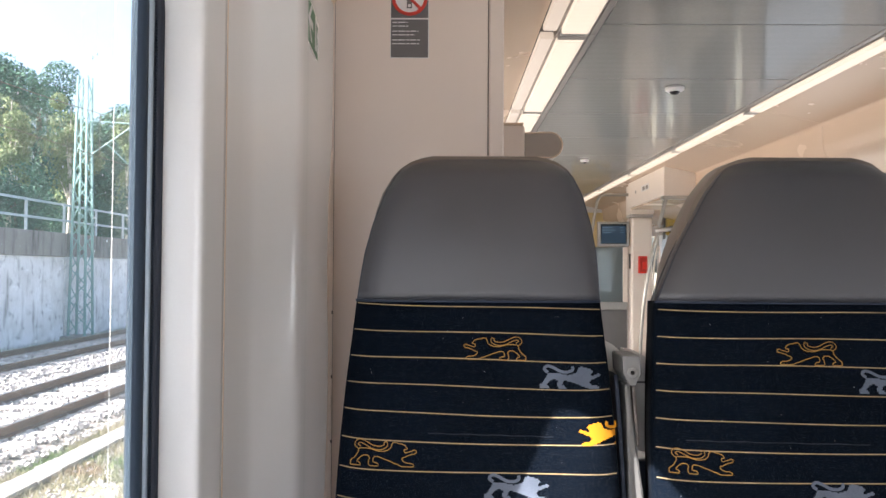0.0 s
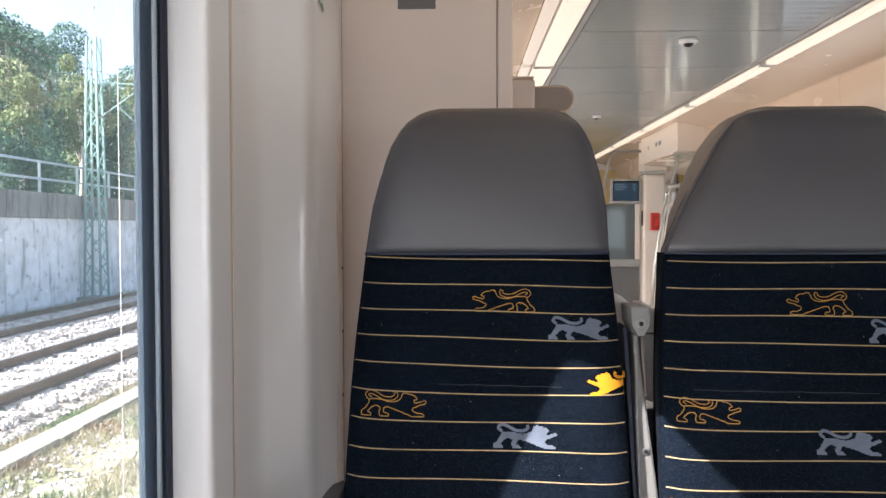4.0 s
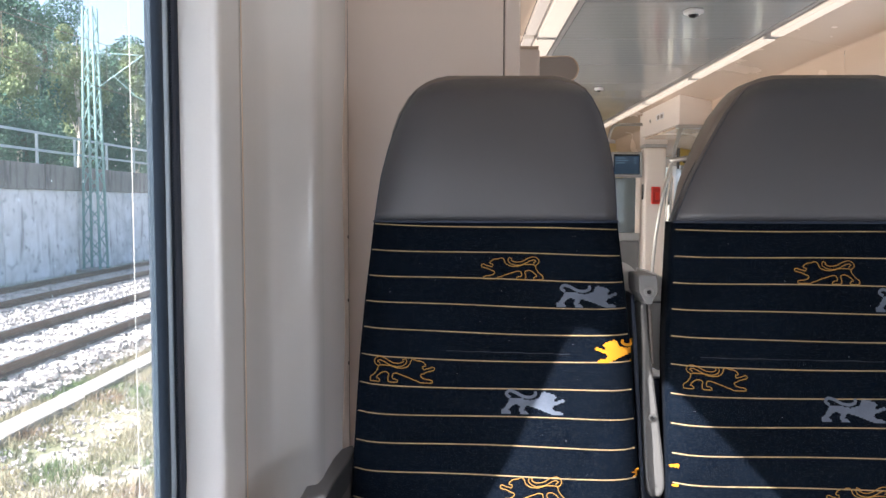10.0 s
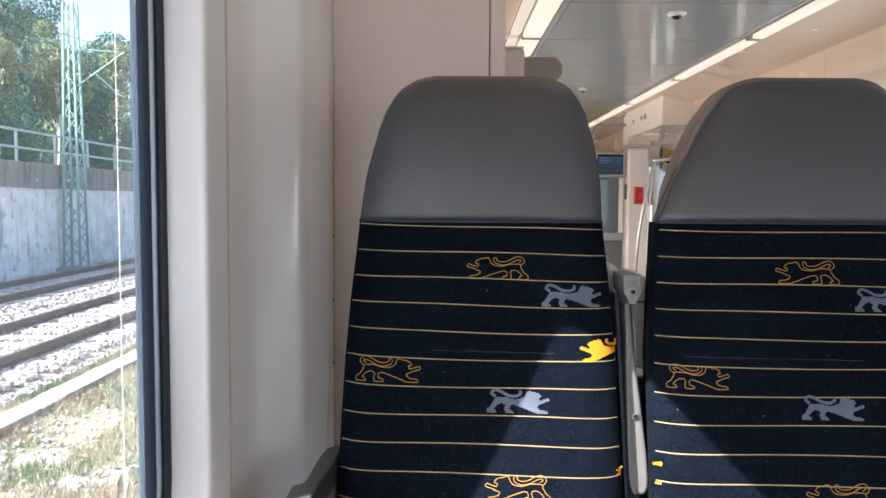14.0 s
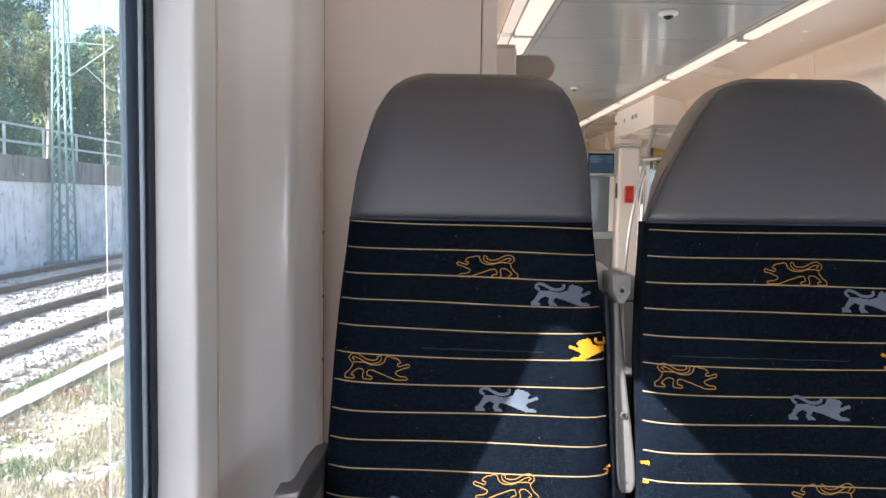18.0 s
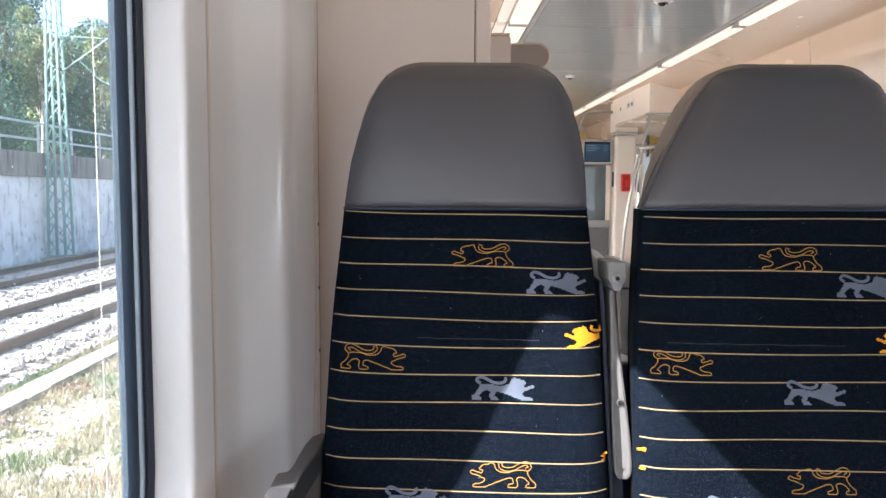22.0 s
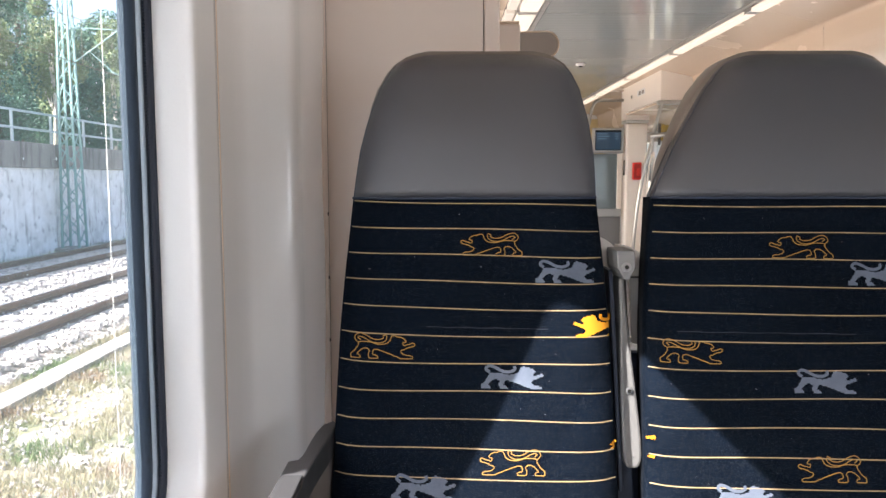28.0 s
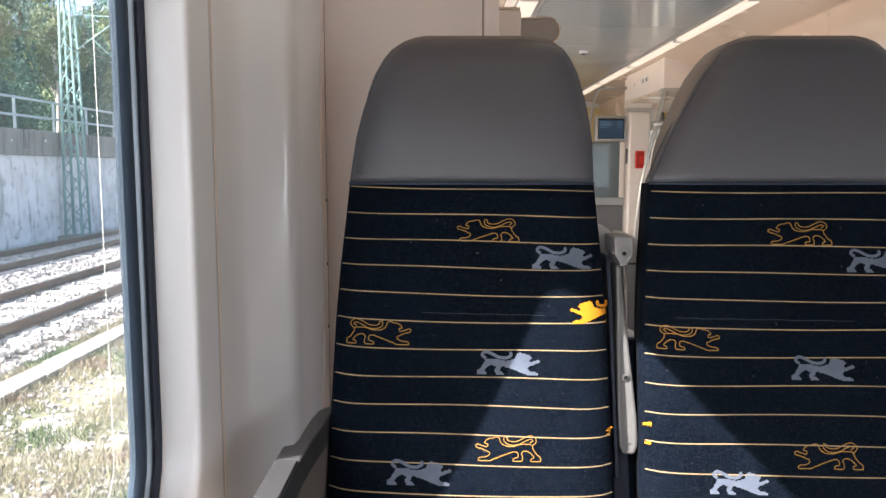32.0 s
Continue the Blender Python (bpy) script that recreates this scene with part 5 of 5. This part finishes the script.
# railing on the wall
t = thing("railing", (-12.55, 20, GZ + 3.45), "galvanised steel railing along the top of the wall", "railing")
post = part("post", box_bm((-0.035, -0.03, 0.0), (0.035, 0.03, 0.98), 0.004, 1), GALV, t)
post.location = (0, -20, 0)
for k in range(1, 40):
    s = bpy.data.objects.new("post", post.data)
    scene.collection.objects.link(s)
    s.parent = t
    s.location = (0, -20 + 2.2 * k, 0)
for z in (0.42, 0.93):
    part("rail", box_bm((0.036, -22, z - 0.035), (0.075, 70, z + 0.035), 0.006, 1), GALV, t)

# lattice mast of the overhead line, with its bracket and wires
MAST = (-11.95, 24.2)
t = thing("catenary_mast", (*MAST, GZ), "green painted steel lattice mast of the overhead line", "mast")
part("foundation", box_bm((-0.45, -0.45, -0.2), (0.45, 0.45, 0.16), 0.02, 1), TROUGH, t, "pale concrete foundation")


def mast_half(z):
    return 0.27 - 0.014 * z


corners = ((-1, -1), (1, -1), (1, 1), (-1, 1))
for a, b in corners:
    part("leg", tube_bm([(a * mast_half(z), b * mast_half(z), z) for z in (0.1, 8.6)], 0.045, 4), MASTGREEN, t)
levels = [0.25 + 0.52 * k for k in range(17)]
for k, (z0, z1) in enumerate(zip(levels, levels[1:])):
    for (a, b), (c, d) in zip(corners, corners[1:] + corners[:1]):
        if k % 2:
            a, b, c, d = c, d, a, b
        part("brace", tube_bm([(a * mast_half(z0), b * mast_half(z0), z0), (c * mast_half(z1), d * mast_half(z1), z1)], 0.018, 4), MASTGREEN, t)
part("bracket_tube", tube_bm([(0.18, 0, 6.0), (1.70, 0, 7.05)], 0.025, 8), MASTGREEN, t)
part("bracket_tube", tube_bm([(0.18, 0, 7.15), (1.70, 0, 7.05)], 0.018, 8), MASTGREEN, t)
part("steady_arm", tube_bm([(0.75, 0, 6.40), (1.45, 0, 5.75), (1.72, 0, 5.62)], 0.015, 8), MASTGREEN, t)
wires = thing("overhead_wire", (-10.25, 24.2, GZ + 5.6), "thin dark contact wire and messenger wire over the far track", "wire")
part("contact_wire", tube_bm([(0, y, 0) for y in (-60, 0, 120)], 0.010, 5), RUST, wires)
part("messenger_wire", tube_bm([(0, y, 1.43 - 0.9 * (1 - ((y % 50) / 25 - 1) ** 2)) for y in range(-50, 101, 5)], 0.009, 5), RUST, wires)
for k in range(-8, 21):
    y = 5.0 * k + 2.5
    part("dropper", tube_bm([(0, y, 0), (0, y, 1.43 - 0.9 * (1 - ((y % 50) / 25 - 1) ** 2))], 0.006, 4), RUST, wires)

# lineside boxes
t = thing("relay_box", (-12.05, 17.6, GZ), "small pale grey relay box on a post beside the line", "relay box")
part("post", box_bm((-0.04, -0.04, -0.1), (0.04, 0.04, 0.75), 0.005, 1), GALV, t)
part("case", box_bm((-0.16, -0.22, 0.751), (0.16, 0.22, 1.30), 0.02, 2), CONCRETE, t, "pale grey case")
part("hood", box_bm((-0.19, -0.25, 1.301), (0.19, 0.25, 1.34), 0.008, 1), CONCRETE, t)
part("door_gap", box_bm((0.161, -0.17, 0.80), (0.164, 0.17, 0.81), 0.0), SEAM, t)
t = thing("track_magnet", (-5.02, 12.6, GZ + 0.09), "yellow topped track magnet box beside the rails", "signal box")
part("foot", box_bm((-0.05, -0.05, -0.12), (0.05, 0.05, 0.14), 0.006, 1), GALV, t)
part("cap", box_bm((-0.09, -0.13, 0.141), (0.09, 0.13, 0.24), 0.015, 2), YELLOW, t, "yellow cap")

# ---- plants ----
def leaves(n, blobs, size, squash=1.0):
    """Loose leaf clumps scattered in and on uneven lumps of crown."""
    bl = np.array(blobs)
    which = rng.integers(0, len(bl), n)
    d = rng.normal(size=(n, 3))
    d /= np.linalg.norm(d, axis=1)[:, None]
    r = bl[which, 3] * rng.uniform(0.55, 1.08, n) ** 0.6
    c = bl[which, :3] + d * r[:, None] * np.array((1, 1, squash))
    u = rng.normal(size=(n, 3))
    u /= np.linalg.norm(u, axis=1)[:, None]
    v = np.cross(u, d + rng.normal(scale=0.5, size=(n, 3)))
    v /= np.linalg.norm(v, axis=1)[:, None]
    s = rng.uniform(0.6, 1.3, n)[:, None] * size
    k = np.stack([c - u * s, c - v * s * 0.55 + u * s * 0.1, c + u * s, c + v * s * 0.55 + u * s * 0.1], 1)
    return k.reshape(-1, 3), np.arange(4 * n).reshape(-1, 4)


def tree(name, x, y, h, spread, n, size, label, cat="tree", low=0.25, leaf=LEAF, bark=BARK, slim=1.0):
    z0 = height(x, y)
    t = thing(name, (x, y, z0), label, cat, "trees and bushes behind the wall")
    bm = tube_bm(arc([(0, 0, -0.1), (0.05 * spread, 0.02, h * 0.3), (0, 0.06 * spread, h * 0.65), (0.06, 0, h * 0.9)], 4), [0.035 * slim * h * (1 - 0.85 * k / 12) for k in range(13)], 8)
    part("trunk", bm, bark, t, smooth=True)
    blobs = []
    for k in range(16):
        a = random.uniform(0, 6.28)
        hh = random.uniform(low, 0.95)
        rr = spread * random.uniform(0.15, 0.75) * (1.05 - 0.55 * hh)
        c = (rr * math.cos(a), rr * math.sin(a), h * hh)
        blobs.append((*c, spread * random.uniform(0.20, 0.44)))
        if k < 6:
            lb = tube_bm(arc([(0, 0, h * hh * 0.6), (c[0] * 0.5, c[1] * 0.5, h * hh * 0.82), c], 3), [0.012 * slim * h * (1 - 0.8 * q / 6) for q in range(7)], 6)
            part("limb", lb, bark, t, smooth=True)
    vv, ff = leaves(n, blobs, size)
    me = bpy.data.meshes.new("crown")
    me.from_pydata(vv.tolist(), [], ff.tolist())
    me.materials.append(leaf)
    c = new("crown", me)
    c.parent = t
    return t


random.seed(5)
for x, y, h, sp in ((-16.5, 21, 4.6, 2.8), (-17, 26.5, 6.4, 3.2), (-16, 32, 4.8, 2.8), (-18, 39, 7.0, 3.6), (-22, 30, 7.2, 4.2), (-24, 43, 10.0, 5.0), (-19, 50, 8.6, 4.5), (-30, 56, 11.5, 5.5)):
    tree("broadleaf_tree", x, y, h, sp, 26000, 0.075, "leafy green broadleaf tree behind the retaining wall", low=0.12)
for x, y, h, sp in ((-15.0, 25.2, 5.4, 1.3), (-15.2, 29.6, 6.2, 1.5), (-15.4, 35.5, 6.6, 1.5)):
    tree("birch_tree", x, y, h, sp, 9000, 0.055, "young pale-trunked birch behind the retaining wall", low=0.35, leaf=BIRCHLEAF, bark=BIRCHBARK, slim=0.45)
for x, y, h, sp in ((-14.2, 19, 1.7, 1.3), (-14.4, 24.5, 2.2, 1.5), (-14.0, 29.5, 1.6, 1.3), (-14.3, 36, 2.3, 1.7), (-14.2, 44, 2.2, 1.8)):
    tree("bush", x, y, h, sp, 7000, 0.05, "dense green bush growing behind the railing", "bush", low=0.15)


def blades(name, n, x0, x1, ya, yb, hmin, hmax, label, clump=0.0):
    yy = ya + (yb - ya) * rng.uniform(0, 1, n) ** 1.4
    xx = rng.uniform(x0, x1, n)
    if clump:
        keep = np.array([noise.noise((1.5 * float(a), 1.0 * float(b), 7)) + 0.5 * noise.noise((6.0 * float(a), 5.0 * float(b), 2)) for a, b in zip(xx, yy)]) > -clump
        xx, yy = xx[keep], yy[keep]
        n = len(xx)
    zz = np.array([height(float(a), float(b)) for a, b in zip(xx, yy)])
    a = rng.uniform(0, 6.28, n)
    w = rng.uniform(0.0025, 0.007, n)
    hgt = rng.uniform(hmin, hmax, n)
    lean = rng.normal(scale=0.45, size=(n, 2)) * hgt[:, None]
    p0 = np.stack([xx - np.cos(a) * w, yy - np.sin(a) * w, zz - 0.01], 1)
    p1 = np.stack([xx + np.cos(a) * w, yy + np.sin(a) * w, zz - 0.01], 1)
    p2 = np.stack([xx + lean[:, 0], yy + lean[:, 1], zz + hgt], 1)
    pts = np.stack([p0, p1, p2], 1).reshape(-1, 3)
    me = bpy.data.meshes.new(name)
    me.from_pydata(pts.tolist(), [], np.arange(3 * n).reshape(-1, 3).tolist())
    me.materials.append(GRASSBLADE)
    return tagged(new(name, me), label, "grass", "", "stuff")


blades("grass", 80000, -4.42, -1.6, 2.5, 16, 0.03, 0.13, "dry yellow-green grass with bare patches on the shoulder of the line", 0.16)
blades("verge_grass", 26000, -5.2, -4.7, 5, 24, 0.03, 0.10, "thin yellowish grass at the edge of the ballast")
blades("wall_foot_grass", 14000, -12.3, -11.6, 14, 48, 0.05, 0.2, "rough green grass along the foot of the wall")
